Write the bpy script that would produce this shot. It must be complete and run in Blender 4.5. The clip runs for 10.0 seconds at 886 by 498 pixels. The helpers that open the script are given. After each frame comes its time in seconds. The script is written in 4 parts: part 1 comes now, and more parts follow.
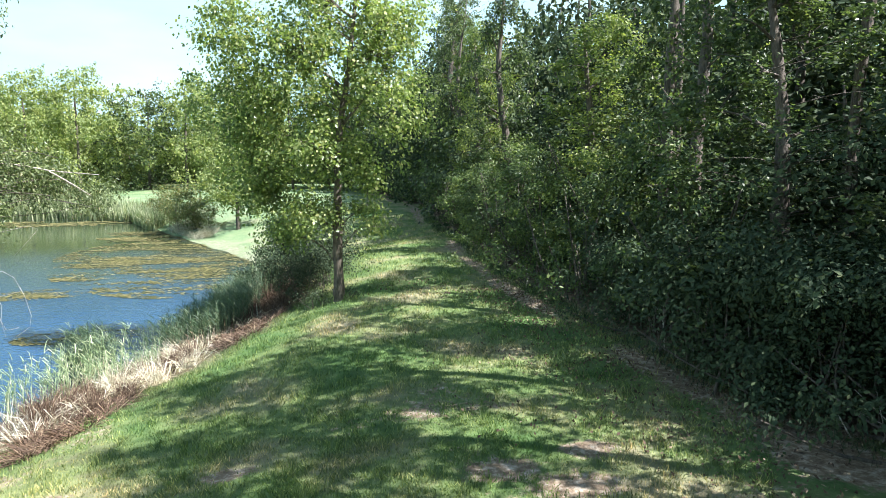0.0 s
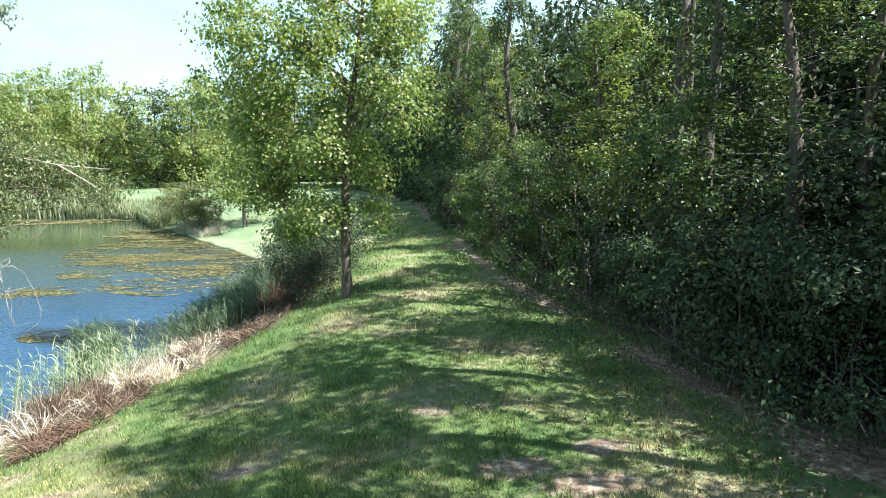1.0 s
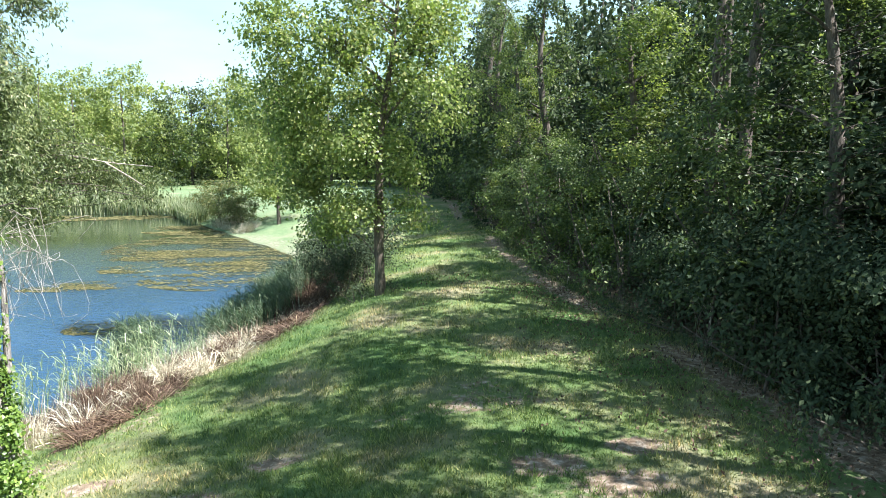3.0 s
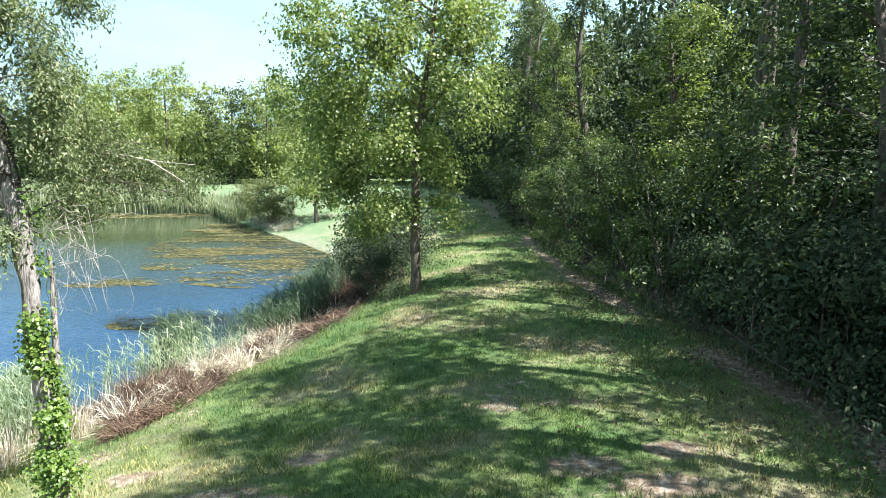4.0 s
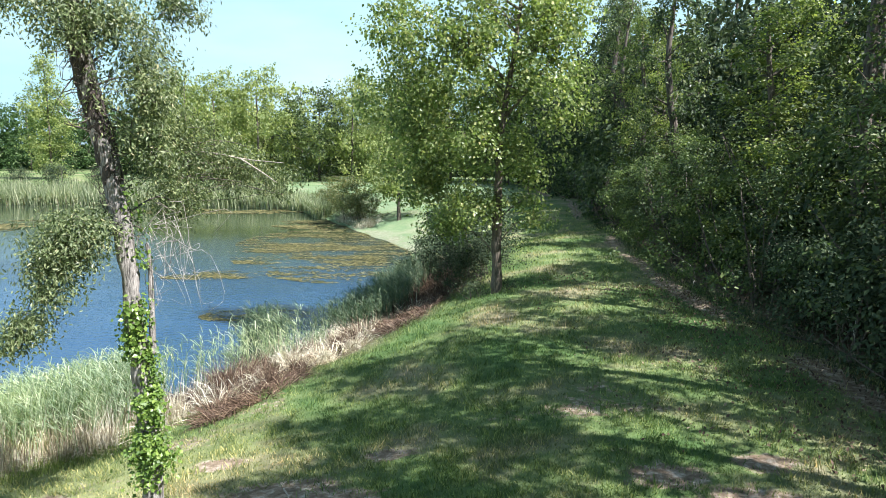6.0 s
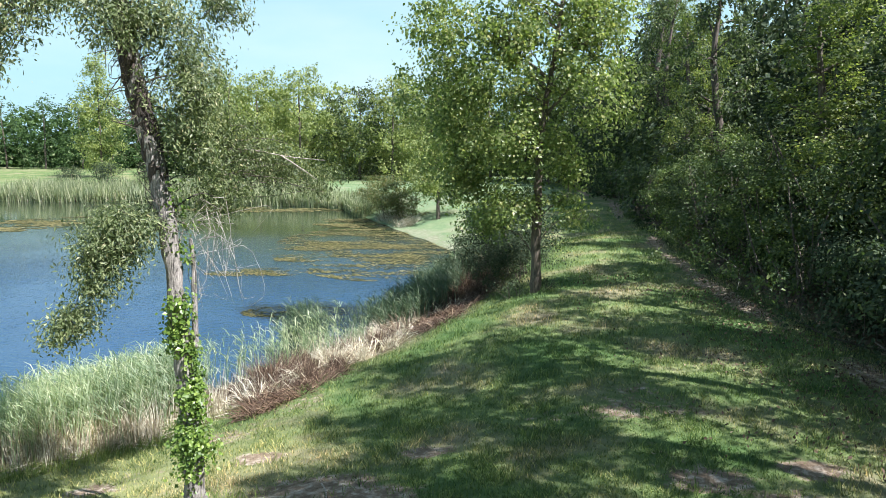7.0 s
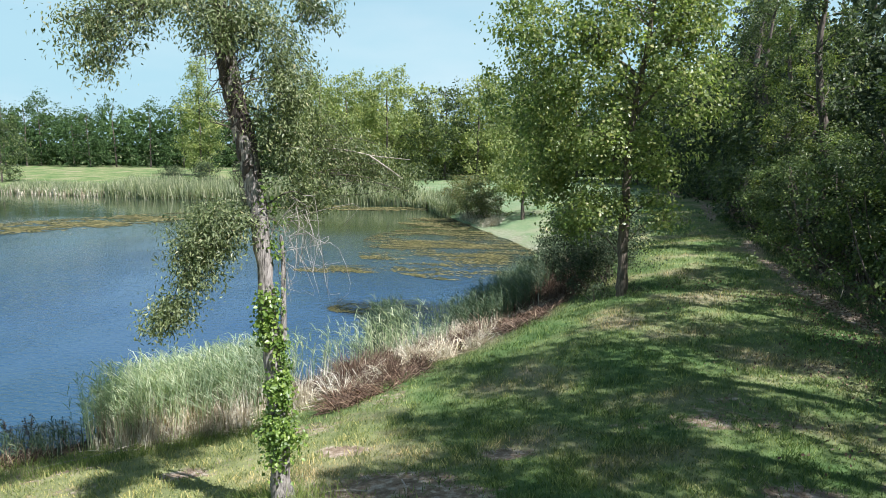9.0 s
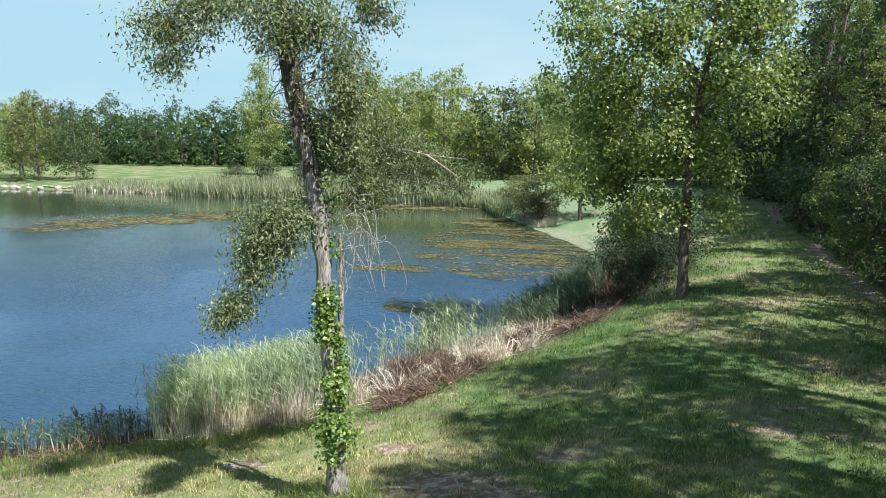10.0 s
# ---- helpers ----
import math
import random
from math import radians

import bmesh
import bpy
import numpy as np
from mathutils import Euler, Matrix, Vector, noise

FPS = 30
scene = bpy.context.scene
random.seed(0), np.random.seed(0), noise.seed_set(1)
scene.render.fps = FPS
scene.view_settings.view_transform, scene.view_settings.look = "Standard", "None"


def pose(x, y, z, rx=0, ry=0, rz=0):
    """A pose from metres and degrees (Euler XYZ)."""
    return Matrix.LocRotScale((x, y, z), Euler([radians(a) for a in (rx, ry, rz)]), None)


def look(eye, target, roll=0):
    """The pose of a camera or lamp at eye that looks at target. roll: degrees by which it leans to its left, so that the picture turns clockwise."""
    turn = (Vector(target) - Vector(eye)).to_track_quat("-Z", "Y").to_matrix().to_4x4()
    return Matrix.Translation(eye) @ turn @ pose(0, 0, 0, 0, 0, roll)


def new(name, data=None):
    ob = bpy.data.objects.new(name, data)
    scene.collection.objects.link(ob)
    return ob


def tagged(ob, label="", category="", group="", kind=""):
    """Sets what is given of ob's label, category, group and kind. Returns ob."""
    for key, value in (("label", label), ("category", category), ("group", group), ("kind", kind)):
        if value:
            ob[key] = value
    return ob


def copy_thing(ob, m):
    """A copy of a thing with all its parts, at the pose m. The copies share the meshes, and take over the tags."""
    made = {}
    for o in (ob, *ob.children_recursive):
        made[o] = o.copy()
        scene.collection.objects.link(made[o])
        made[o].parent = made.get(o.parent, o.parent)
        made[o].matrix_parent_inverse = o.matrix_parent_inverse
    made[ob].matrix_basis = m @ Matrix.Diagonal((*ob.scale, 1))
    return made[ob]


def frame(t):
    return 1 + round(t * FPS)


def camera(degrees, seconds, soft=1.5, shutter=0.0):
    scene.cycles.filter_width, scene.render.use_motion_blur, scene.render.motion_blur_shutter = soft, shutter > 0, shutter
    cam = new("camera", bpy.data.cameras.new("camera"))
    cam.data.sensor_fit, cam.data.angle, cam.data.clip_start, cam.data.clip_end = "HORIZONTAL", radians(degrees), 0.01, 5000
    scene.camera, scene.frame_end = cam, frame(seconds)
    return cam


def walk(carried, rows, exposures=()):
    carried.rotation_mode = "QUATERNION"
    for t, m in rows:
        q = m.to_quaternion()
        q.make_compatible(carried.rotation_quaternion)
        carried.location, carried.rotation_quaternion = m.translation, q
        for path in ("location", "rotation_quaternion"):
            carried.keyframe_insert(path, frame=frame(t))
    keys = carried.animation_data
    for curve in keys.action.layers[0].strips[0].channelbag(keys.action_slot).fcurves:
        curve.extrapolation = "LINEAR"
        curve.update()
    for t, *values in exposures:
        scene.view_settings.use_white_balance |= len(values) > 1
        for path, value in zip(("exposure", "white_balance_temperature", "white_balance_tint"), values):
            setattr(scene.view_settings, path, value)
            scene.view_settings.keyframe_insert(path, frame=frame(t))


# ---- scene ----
cam = camera(64.5, 10.0, soft=0.5)
walk(cam, [
        (0, pose(0.128, -0.060, 3.663, 82.035, 0.004, -4.400)),
        (0.5, pose(0.085, 0.015, 3.637, 81.998, -0.056, -4.337)),
        (1, pose(0.056, 0.025, 3.616, 81.925, 0.001, -3.975)),
        (1.5, pose(0.039, -0.003, 3.616, 81.860, 0.033, -3.359)),
        (2, pose(0.032, -0.027, 3.618, 81.816, 0.053, -3.117)),
        (2.5, pose(0.019, -0.041, 3.616, 81.790, 0.021, -2.559)),
        (4, pose(-0.005, -0.047, 3.607, 81.724, -0.025, 1.506)),
        (4.5, pose(-0.013, -0.049, 3.605, 81.714, -0.044, 2.933)),
        (5, pose(-0.025, -0.037, 3.609, 81.668, -0.047, 4.827)),
        (5.5, pose(-0.023, -0.012, 3.614, 81.624, -0.026, 6.527)),
        (7, pose(-0.016, 0.025, 3.585, 81.544, 0.005, 11.385)),
        (7.5, pose(-0.008, 0.039, 3.580, 81.537, -0.011, 13.001)),
        (8, pose(-0.003, 0.046, 3.581, 81.531, 0.005, 14.798)),
        (8.5, pose(-0.017, 0.054, 3.583, 81.533, -0.013, 16.533)),
        (9, pose(-0.024, 0.053, 3.581, 81.533, 0.001, 18.269)),
        (9.5, pose(-0.027, 0.047, 3.575, 81.534, 0.031, 20.360)),
        (10, pose(-0.035, 0.054, 3.578, 81.523, -0.014, 22.844))],
     exposures=[(0, 1.84, 6150, 13), (4.5, 1.7, 6150, 13), (7, 1.36, 6150, 15), (10, 1.06, 6150, 16)])

# ---- sky, sun ----
SUN = Vector((0.57, -0.22, 0.79)).normalized()          # towards the sun: beyond the wood
world = bpy.data.worlds.new("sky")
scene.world = world
world.use_nodes = True
wn, wl = world.node_tree.nodes, world.node_tree.links
wn.clear()
sky = wn.new("ShaderNodeTexSky")
sky.sky_type, sky.sun_disc = "NISHITA", False
sky.sun_elevation, sky.sun_rotation = math.asin(SUN.z), math.atan2(SUN.x, SUN.y)
sky.air_density, sky.dust_density, sky.ozone_density = 0.9, 0.2, 4.0
wcoord = wn.new("ShaderNodeTexCoord")
wmap = wn.new("ShaderNodeMapping")
wmap.inputs["Scale"].default_value = (1.6, 1.6, 5.0)
wcloud = wn.new("ShaderNodeTexNoise")
wcloud.inputs["Scale"].default_value, wcloud.inputs["Detail"].default_value = 1.5, 7.0
wramp = wn.new("ShaderNodeValToRGB")
wramp.color_ramp.elements[0].position, wramp.color_ramp.elements[1].position = 0.42, 0.78
wmix = wn.new("ShaderNodeMix")
wmix.data_type = "RGBA"
wbright = wn.new("ShaderNodeMix")
wbright.data_type = "RGBA"
wbright.inputs[6].default_value, wbright.inputs[7].default_value = (4.4, 7.0, 7.6, 1), (6.3, 8.0, 8.2, 1)
wback = wn.new("ShaderNodeBackground")
wback.inputs["Strength"].default_value = 0.052
wout = wn.new("ShaderNodeOutputWorld")
wl.new(wcoord.outputs["Generated"], wmap.inputs["Vector"])
wl.new(wmap.outputs[0], wcloud.inputs["Vector"])
wl.new(wcloud.outputs[0], wramp.inputs[0])
wsplit, wveil, wmost = wn.new("ShaderNodeSeparateXYZ"), wn.new("ShaderNodeMapRange"), wn.new("ShaderNodeMath")
wl.new(wcoord.outputs["Generated"], wsplit.inputs[0])
wl.new(wsplit.outputs["Z"], wveil.inputs["Value"])
for key, v in (("From Min", 0.12), ("From Max", 0.8), ("To Min", 1.0), ("To Max", 0.0)):
    wveil.inputs[key].default_value = v
wmost.operation = "MAXIMUM"
wl.new(wramp.outputs[0], wmost.inputs[0])
wl.new(wveil.outputs[0], wmost.inputs[1])
wl.new(wmost.outputs[0], wmix.inputs[0])
wl.new(wramp.outputs[0], wbright.inputs[0])
wl.new(wbright.outputs[2], wmix.inputs[7])
wl.new(sky.outputs[0], wmix.inputs[6])
wl.new(wmix.outputs[2], wback.inputs["Color"])
wl.new(wback.outputs[0], wout.inputs[0])
lamp = bpy.data.lights.new("sun", "SUN")
lamp.energy, lamp.angle, lamp.color = 5.0, radians(0.53), (1.0, 0.97, 0.93)
sun = new("sun", lamp)
sun.matrix_world = look(SUN * 80, (0, 0, 0))

# ---- materials ----
def material(name):
    m = bpy.data.materials.new(name)
    m.use_nodes = True
    n = m.node_tree.nodes
    return m, n, m.node_tree.links, n["Principled BSDF"], n["Material Output"]


def ramp(n, stops):
    r = n.new("ShaderNodeValToRGB")
    e = r.color_ramp.elements
    e[0].position, e[0].color = stops[0][0], (*stops[0][1], 1)
    e[1].position, e[1].color = stops[-1][0], (*stops[-1][1], 1)
    for p, c in stops[1:-1]:
        k = e.new(p)
        k.color = (*c, 1)
    return r


def noise_of(n, l, scale, detail=4.0, rough=0.55, stretch=None, coord="Object"):
    c = n.new("ShaderNodeTexCoord")
    t = n.new("ShaderNodeTexNoise")
    t.inputs["Scale"].default_value, t.inputs["Detail"].default_value, t.inputs["Roughness"].default_value = scale, detail, rough
    if stretch:
        q = n.new("ShaderNodeMapping")
        q.inputs["Scale"].default_value = stretch
        l.new(c.outputs[coord], q.inputs["Vector"])
        l.new(q.outputs[0], t.inputs["Vector"])
    else:
        l.new(c.outputs[coord], t.inputs["Vector"])
    return t


def blend(n, l, fac, a, b, mode="MIX"):
    x = n.new("ShaderNodeMix")
    x.data_type, x.blend_type = "RGBA", mode
    for sock, v in ((x.inputs[0], fac), (x.inputs[6], a), (x.inputs[7], b)):
        if isinstance(v, (int, float)):
            sock.default_value = v
        elif isinstance(v, tuple):
            sock.default_value = (*v, 1)
        else:
            l.new(v, sock)
    return x.outputs[2]


def leaf_material(name, stops, through_light=0.4, rough=0.42, patch=0.35, gloss=0.5):
    """Leaves: each its own shade, drifting over the crown, light shining through."""
    m, n, l, b, out = material(name)
    g = n.new("ShaderNodeNewGeometry")
    r = ramp(n, stops)
    l.new(g.outputs["Random Per Island"], r.inputs[0])
    t = noise_of(n, l, 0.8, 2.0)
    tr = ramp(n, [(0.32, (0.52, 0.60, 0.58)), (0.68, (1.42, 1.32, 1.0))])
    l.new(t.outputs[0], tr.inputs[0])
    col = blend(n, l, patch, r.outputs[0], blend(n, l, 1.0, r.outputs[0], tr.outputs[0], "MULTIPLY"))
    l.new(col, b.inputs["Base Color"])
    b.inputs["Roughness"].default_value = rough
    b.inputs["Specular IOR Level"].default_value = gloss
    tl = n.new("ShaderNodeBsdfTranslucent")
    l.new(blend(n, l, 1.0, col, (1.2, 1.32, 0.72), "MULTIPLY"), tl.inputs["Color"])
    mx = n.new("ShaderNodeMixShader")
    mx.inputs[0].default_value = through_light
    l.new(b.outputs[0], mx.inputs[1])
    l.new(tl.outputs[0], mx.inputs[2])
    l.new(mx.outputs[0], out.inputs["Surface"])
    return m


def bark_material(name, dark, light, scale=6.0):
    m, n, l, b, out = material(name)
    t = noise_of(n, l, scale, 6.0, 0.65, (4.0, 4.0, 0.6))
    big = noise_of(n, l, 1.3, 3.0)
    r = ramp(n, [(0.35, dark), (0.62, light)])
    l.new(t.outputs[0], r.inputs[0])
    rb = ramp(n, [(0.3, (0.6, 0.62, 0.58)), (0.7, (1.15, 1.1, 1.05))])
    l.new(big.outputs[0], rb.inputs[0])
    l.new(blend(n, l, 0.8, r.outputs[0], blend(n, l, 1.0, r.outputs[0], rb.outputs[0], "MULTIPLY")), b.inputs["Base Color"])
    b.inputs["Roughness"].default_value = 0.9
    bp = n.new("ShaderNodeBump")
    bp.inputs["Strength"].default_value, bp.inputs["Distance"].default_value = 0.9, 0.03
    l.new(t.outputs[0], bp.inputs["Height"])
    l.new(bp.outputs[0], b.inputs["Normal"])
    return m


def turf_colour(n, l):
    """Lawn shades over the place: lush, yellowing and thin turf, in metres."""
    a = noise_of(n, l, 0.45, 5.0, 0.6)
    f = noise_of(n, l, 3.0, 5.0, 0.65)
    ra = ramp(n, [(0.36, (0.074, 0.136, 0.046)), (0.5, (0.138, 0.190, 0.074)), (0.66, (0.260, 0.238, 0.152))])
    l.new(a.outputs[0], ra.inputs[0])
    rf = ramp(n, [(0.3, (0.70, 0.74, 0.66)), (0.7, (1.30, 1.22, 1.20))])
    l.new(f.outputs[0], rf.inputs[0])
    turf = blend(n, l, 1.0, ra.outputs[0], rf.outputs[0], "MULTIPLY")
    pos, xyz, both = n.new("ShaderNodeTexCoord"), n.new("ShaderNodeSeparateXYZ"), n.new("ShaderNodeMath")      # the drier, yellower turf round the willow
    l.new(pos.outputs["Object"], xyz.inputs[0])
    both.operation = "MULTIPLY"
    for k, (axis, lo, hi) in enumerate((("X", -2.8, -4.6), ("Y", 10.8, 8.6))):
        m = n.new("ShaderNodeMapRange")
        m.inputs["From Min"].default_value, m.inputs["From Max"].default_value = lo, hi
        l.new(xyz.outputs[axis], m.inputs["Value"])
        l.new(m.outputs[0], both.inputs[k])
    return blend(n, l, both.outputs[0], turf, blend(n, l, 0.45, turf, blend(n, l, 1.0, (0.32, 0.31, 0.155), rf.outputs[0], "MULTIPLY")))


def ground_material():
    m, n, l, b, out = material("turf_and_soil")
    turf = turf_colour(n, l)
    s = noise_of(n, l, 7.0, 6.0, 0.7)
    rs = ramp(n, [(0.3, (0.10, 0.070, 0.046)), (0.5, (0.25, 0.190, 0.130)), (0.68, (0.53, 0.465, 0.375))])
    l.new(s.outputs[0], rs.inputs[0])
    at = n.new("ShaderNodeAttribute")
    at.attribute_name = "bare"
    f = noise_of(n, l, 5.0, 6.0, 0.7)
    ad = n.new("ShaderNodeMath")
    ad.operation = "ADD"
    l.new(at.outputs["Fac"], ad.inputs[0])
    l.new(f.outputs[0], ad.inputs[1])
    k = ramp(n, [(0.78, (0, 0, 0)), (1.12, (1, 1, 1))])
    k.color_ramp.interpolation = "EASE"
    l.new(ad.outputs[0], k.inputs[0])
    col = blend(n, l, k.outputs[0], turf, rs.outputs[0])
    # meadow mixed paler, its full-sun glare painted into the turf
    dry = n.new("ShaderNodeAttribute")
    dry.attribute_name = "pale_meadow"
    col = blend(n, l, dry.outputs["Fac"], col, blend(n, l, 0.35, (0.17, 0.25, 0.15), col))
    mud = n.new("ShaderNodeAttribute")
    mud.attribute_name = "mud"
    col = blend(n, l, mud.outputs["Fac"], col, (0.085, 0.058, 0.040))
    l.new(col, b.inputs["Base Color"])
    b.inputs["Roughness"].default_value = 0.95
    b.inputs["Specular IOR Level"].default_value = 0.15
    bp = n.new("ShaderNodeBump")
    bp.inputs["Strength"].default_value, bp.inputs["Distance"].default_value = 0.8, 0.05
    h = noise_of(n, l, 16.0, 5.0, 0.7)
    l.new(h.outputs[0], bp.inputs["Height"])
    l.new(bp.outputs[0], b.inputs["Normal"])
    return m


def grass_material():
    m, n, l, b, out = material("grass_blades")
    g = n.new("ShaderNodeNewGeometry")
    r = ramp(n, [(0.0, (0.45, 0.55, 0.45)), (0.7, (1.40, 1.40, 1.20)), (0.86, (2.2, 1.75, 1.6)), (1.0, (3.2, 2.5, 2.7))])
    l.new(g.outputs["Random Per Island"], r.inputs[0])
    col = blend(n, l, 1.0, turf_colour(n, l), r.outputs[0], "MULTIPLY")
    l.new(col, b.inputs["Base Color"])
    b.inputs["Roughness"].default_value = 0.55
    b.inputs["Specular IOR Level"].default_value = 0.25
    tl = n.new("ShaderNodeBsdfTranslucent")
    l.new(blend(n, l, 1.0, col, (1.2, 1.3, 0.8), "MULTIPLY"), tl.inputs["Color"])
    mx = n.new("ShaderNodeMixShader")
    mx.inputs[0].default_value = 0.35
    l.new(b.outputs[0], mx.inputs[1])
    l.new(tl.outputs[0], mx.inputs[2])
    l.new(mx.outputs[0], out.inputs["Surface"])
    return m


def water_material():
    m, n, l, b, out = material("pond_water")
    big = noise_of(n, l, 0.08, 3.0)
    r = ramp(n, [(0.35, (0.016, 0.055, 0.120)), (0.65, (0.018, 0.054, 0.088))])
    l.new(big.outputs[0], r.inputs[0])
    l.new(r.outputs[0], b.inputs["Base Color"])
    b.inputs["Roughness"].default_value, b.inputs["IOR"].default_value = 0.06, 1.33
    w = noise_of(n, l, 4.6, 3.0, 0.55, (1.0, 2.0, 1.0))
    calm = noise_of(n, l, 0.10, 2.0)
    rc = ramp(n, [(0.40, (0.25, 0.25, 0.25)), (0.62, (1, 1, 1))])
    l.new(calm.outputs[0], rc.inputs[0])
    mul = n.new("ShaderNodeMath")
    mul.operation = "MULTIPLY"
    l.new(w.outputs[0], mul.inputs[0])
    l.new(rc.outputs[0], mul.inputs[1])
    xyz, pos, far_fade, both = n.new("ShaderNodeSeparateXYZ"), n.new("ShaderNodeTexCoord"), n.new("ShaderNodeMapRange"), n.new("ShaderNodeMath")
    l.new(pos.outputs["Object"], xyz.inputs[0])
    l.new(xyz.outputs["Y"], far_fade.inputs["Value"])
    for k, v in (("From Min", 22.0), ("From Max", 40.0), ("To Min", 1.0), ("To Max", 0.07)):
        far_fade.inputs[k].default_value = v
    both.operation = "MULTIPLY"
    # far water: weedy shallows and the trees' dark reflection put into the colour
    l.new(blend(n, l, far_fade.outputs[0], (0.030, 0.040, 0.016), r.outputs[0]), b.inputs["Base Color"])
    l.new(mul.outputs[0], both.inputs[0])
    l.new(far_fade.outputs[0], both.inputs[1])
    bp = n.new("ShaderNodeBump")
    bp.inputs["Strength"].default_value, bp.inputs["Distance"].default_value = 1.0, 0.07
    l.new(both.outputs[0], bp.inputs["Height"])
    l.new(bp.outputs[0], b.inputs["Normal"])
    return m


TURF, BLADES, WATER = ground_material(), grass_material(), water_material()
LEAF_POPLAR = leaf_material("poplar_leaves", [(0, (0.105, 0.155, 0.054)), (0.55, (0.205, 0.268, 0.092)), (0.88, (0.320, 0.362, 0.140)), (1, (0.43, 0.42, 0.19))], 0.54, 0.36)
LEAF_WILLOW = leaf_material("grey_willow_leaves", [(0, (0.062, 0.088, 0.038)), (0.6, (0.145, 0.190, 0.084)), (0.95, (0.28, 0.315, 0.165)), (1, (0.33, 0.30, 0.17))], 0.34)
LEAF_WOOD = leaf_material("wood_leaves", [(0, (0.034, 0.055, 0.030)), (0.55, (0.072, 0.108, 0.048)), (0.9, (0.125, 0.170, 0.070)), (1, (0.19, 0.22, 0.095))], 0.42, 0.42, 0.9, 0.4)
# Lit copy for the farther bushes, their sun put into the leaf colour.
LEAF_BUSH_LIT = leaf_material("lit_bush_leaves", [(0, (0.050, 0.084, 0.034)), (0.6, (0.100, 0.150, 0.055)), (1, (0.19, 0.235, 0.09))], 0.42, 0.45, 0.7, 0.4)
# Brighter copy of the wood's leaves, sunlight painted into the yellow-green.
LEAF_SUNLIT = leaf_material("sunlit_wood_leaves", [(0, (0.090, 0.135, 0.044)), (0.55, (0.155, 0.205, 0.068)), (1, (0.26, 0.29, 0.10))], 0.5, 0.42, 0.8, 0.4)
# Dark shrub leaves; the wood's inner trees take them as painted shade.
LEAF_SHRUB_SHADE = leaf_material("shrub_and_shade_leaves", [(0, (0.030, 0.048, 0.030)), (0.6, (0.050, 0.074, 0.042)), (0.92, (0.078, 0.105, 0.055)), (1, (0.13, 0.145, 0.08))], 0.15, 0.65, 0.45, 0.1)
LEAF_FAR = leaf_material("far_leaves", [(0, (0.145, 0.195, 0.075)), (0.6, (0.245, 0.298, 0.118)), (1, (0.36, 0.385, 0.175))], 0.46, 0.5, 0.7, 0.3)
LEAF_ROBINIA = leaf_material("blue_green_leaves", [(0, (0.030, 0.062, 0.026)), (0.6, (0.052, 0.098, 0.036)), (1, (0.09, 0.145, 0.05))], 0.25, 0.6, 0.5, 0.15)
LEAF_RUST = leaf_material("rusty_leaves", [(0, (0.085, 0.115, 0.040)), (0.6, (0.135, 0.165, 0.058)), (1, (0.22, 0.185, 0.072))], 0.4)
LEAF_IVY = leaf_material("creeper_leaves", [(0, (0.070, 0.130, 0.026)), (0.6, (0.150, 0.240, 0.045)), (1, (0.26, 0.35, 0.08))], 0.35, 0.4)
REED = leaf_material("reed_green", [(0, (0.180, 0.255, 0.152)), (0.6, (0.325, 0.400, 0.255)), (1, (0.58, 0.60, 0.46))], 0.42, 0.55)
REED_FAR = leaf_material("cattail_green", [(0, (0.150, 0.195, 0.105)), (0.6, (0.265, 0.310, 0.185)), (1, (0.46, 0.46, 0.34))], 0.4, 0.6)
REED_DARK = leaf_material("sedge_green", [(0, (0.045, 0.085, 0.050)), (0.6, (0.085, 0.135, 0.078)), (1, (0.17, 0.20, 0.12))], 0.3, 0.5)
STRAW = leaf_material("dead_straw", [(0, (0.20, 0.155, 0.105)), (0.45, (0.50, 0.435, 0.35)), (1, (0.80, 0.76, 0.68))], 0.2, 0.7, 0.5)
LITTER = leaf_material("brown_litter", [(0, (0.048, 0.029, 0.020)), (0.6, (0.115, 0.070, 0.046)), (0.93, (0.22, 0.155, 0.105)), (1, (0.40, 0.31, 0.22))], 0.1, 0.8)
WEED = leaf_material("pondweed", [(0, (0.040, 0.046, 0.017)), (0.55, (0.092, 0.090, 0.034)), (1, (0.25, 0.22, 0.105))], 0.1, 0.85, 0.35, 0.15)
BARK_GREY = bark_material("grey_furrowed_bark", (0.065, 0.059, 0.053), (0.40, 0.375, 0.345), 11.0)
BARK_BROWN = bark_material("brown_bark", (0.045, 0.037, 0.031), (0.165, 0.140, 0.115))
BARK_SHADED = bark_material("shaded_shaggy_bark", (0.022, 0.017, 0.015), (0.095, 0.076, 0.064), 14.0)
BARK_POPLAR = bark_material("poplar_bark", (0.050, 0.040, 0.032), (0.20, 0.165, 0.130), 9.0)
BARK_PALE = bark_material("bleached_dead_wood", (0.22, 0.195, 0.16), (0.54, 0.50, 0.44))


def stone_material():
    m, n, l, b, out = material("pale_limestone")
    t = noise_of(n, l, 3.0, 6.0, 0.65)
    r = ramp(n, [(0.3, (0.20, 0.19, 0.165)), (0.7, (0.42, 0.40, 0.36))])
    l.new(t.outputs[0], r.inputs[0])
    l.new(r.outputs[0], b.inputs["Base Color"])
    b.inputs["Roughness"].default_value = 0.85
    bp = n.new("ShaderNodeBump")
    bp.inputs["Strength"].default_value, bp.inputs["Distance"].default_value = 0.6, 0.05
    l.new(t.outputs[0], bp.inputs["Height"])
    l.new(bp.outputs[0], b.inputs["Normal"])
    return m


STONE = stone_material()

# ---- mesh helpers ----
def rng_of(seed):
    return np.random.default_rng(seed)


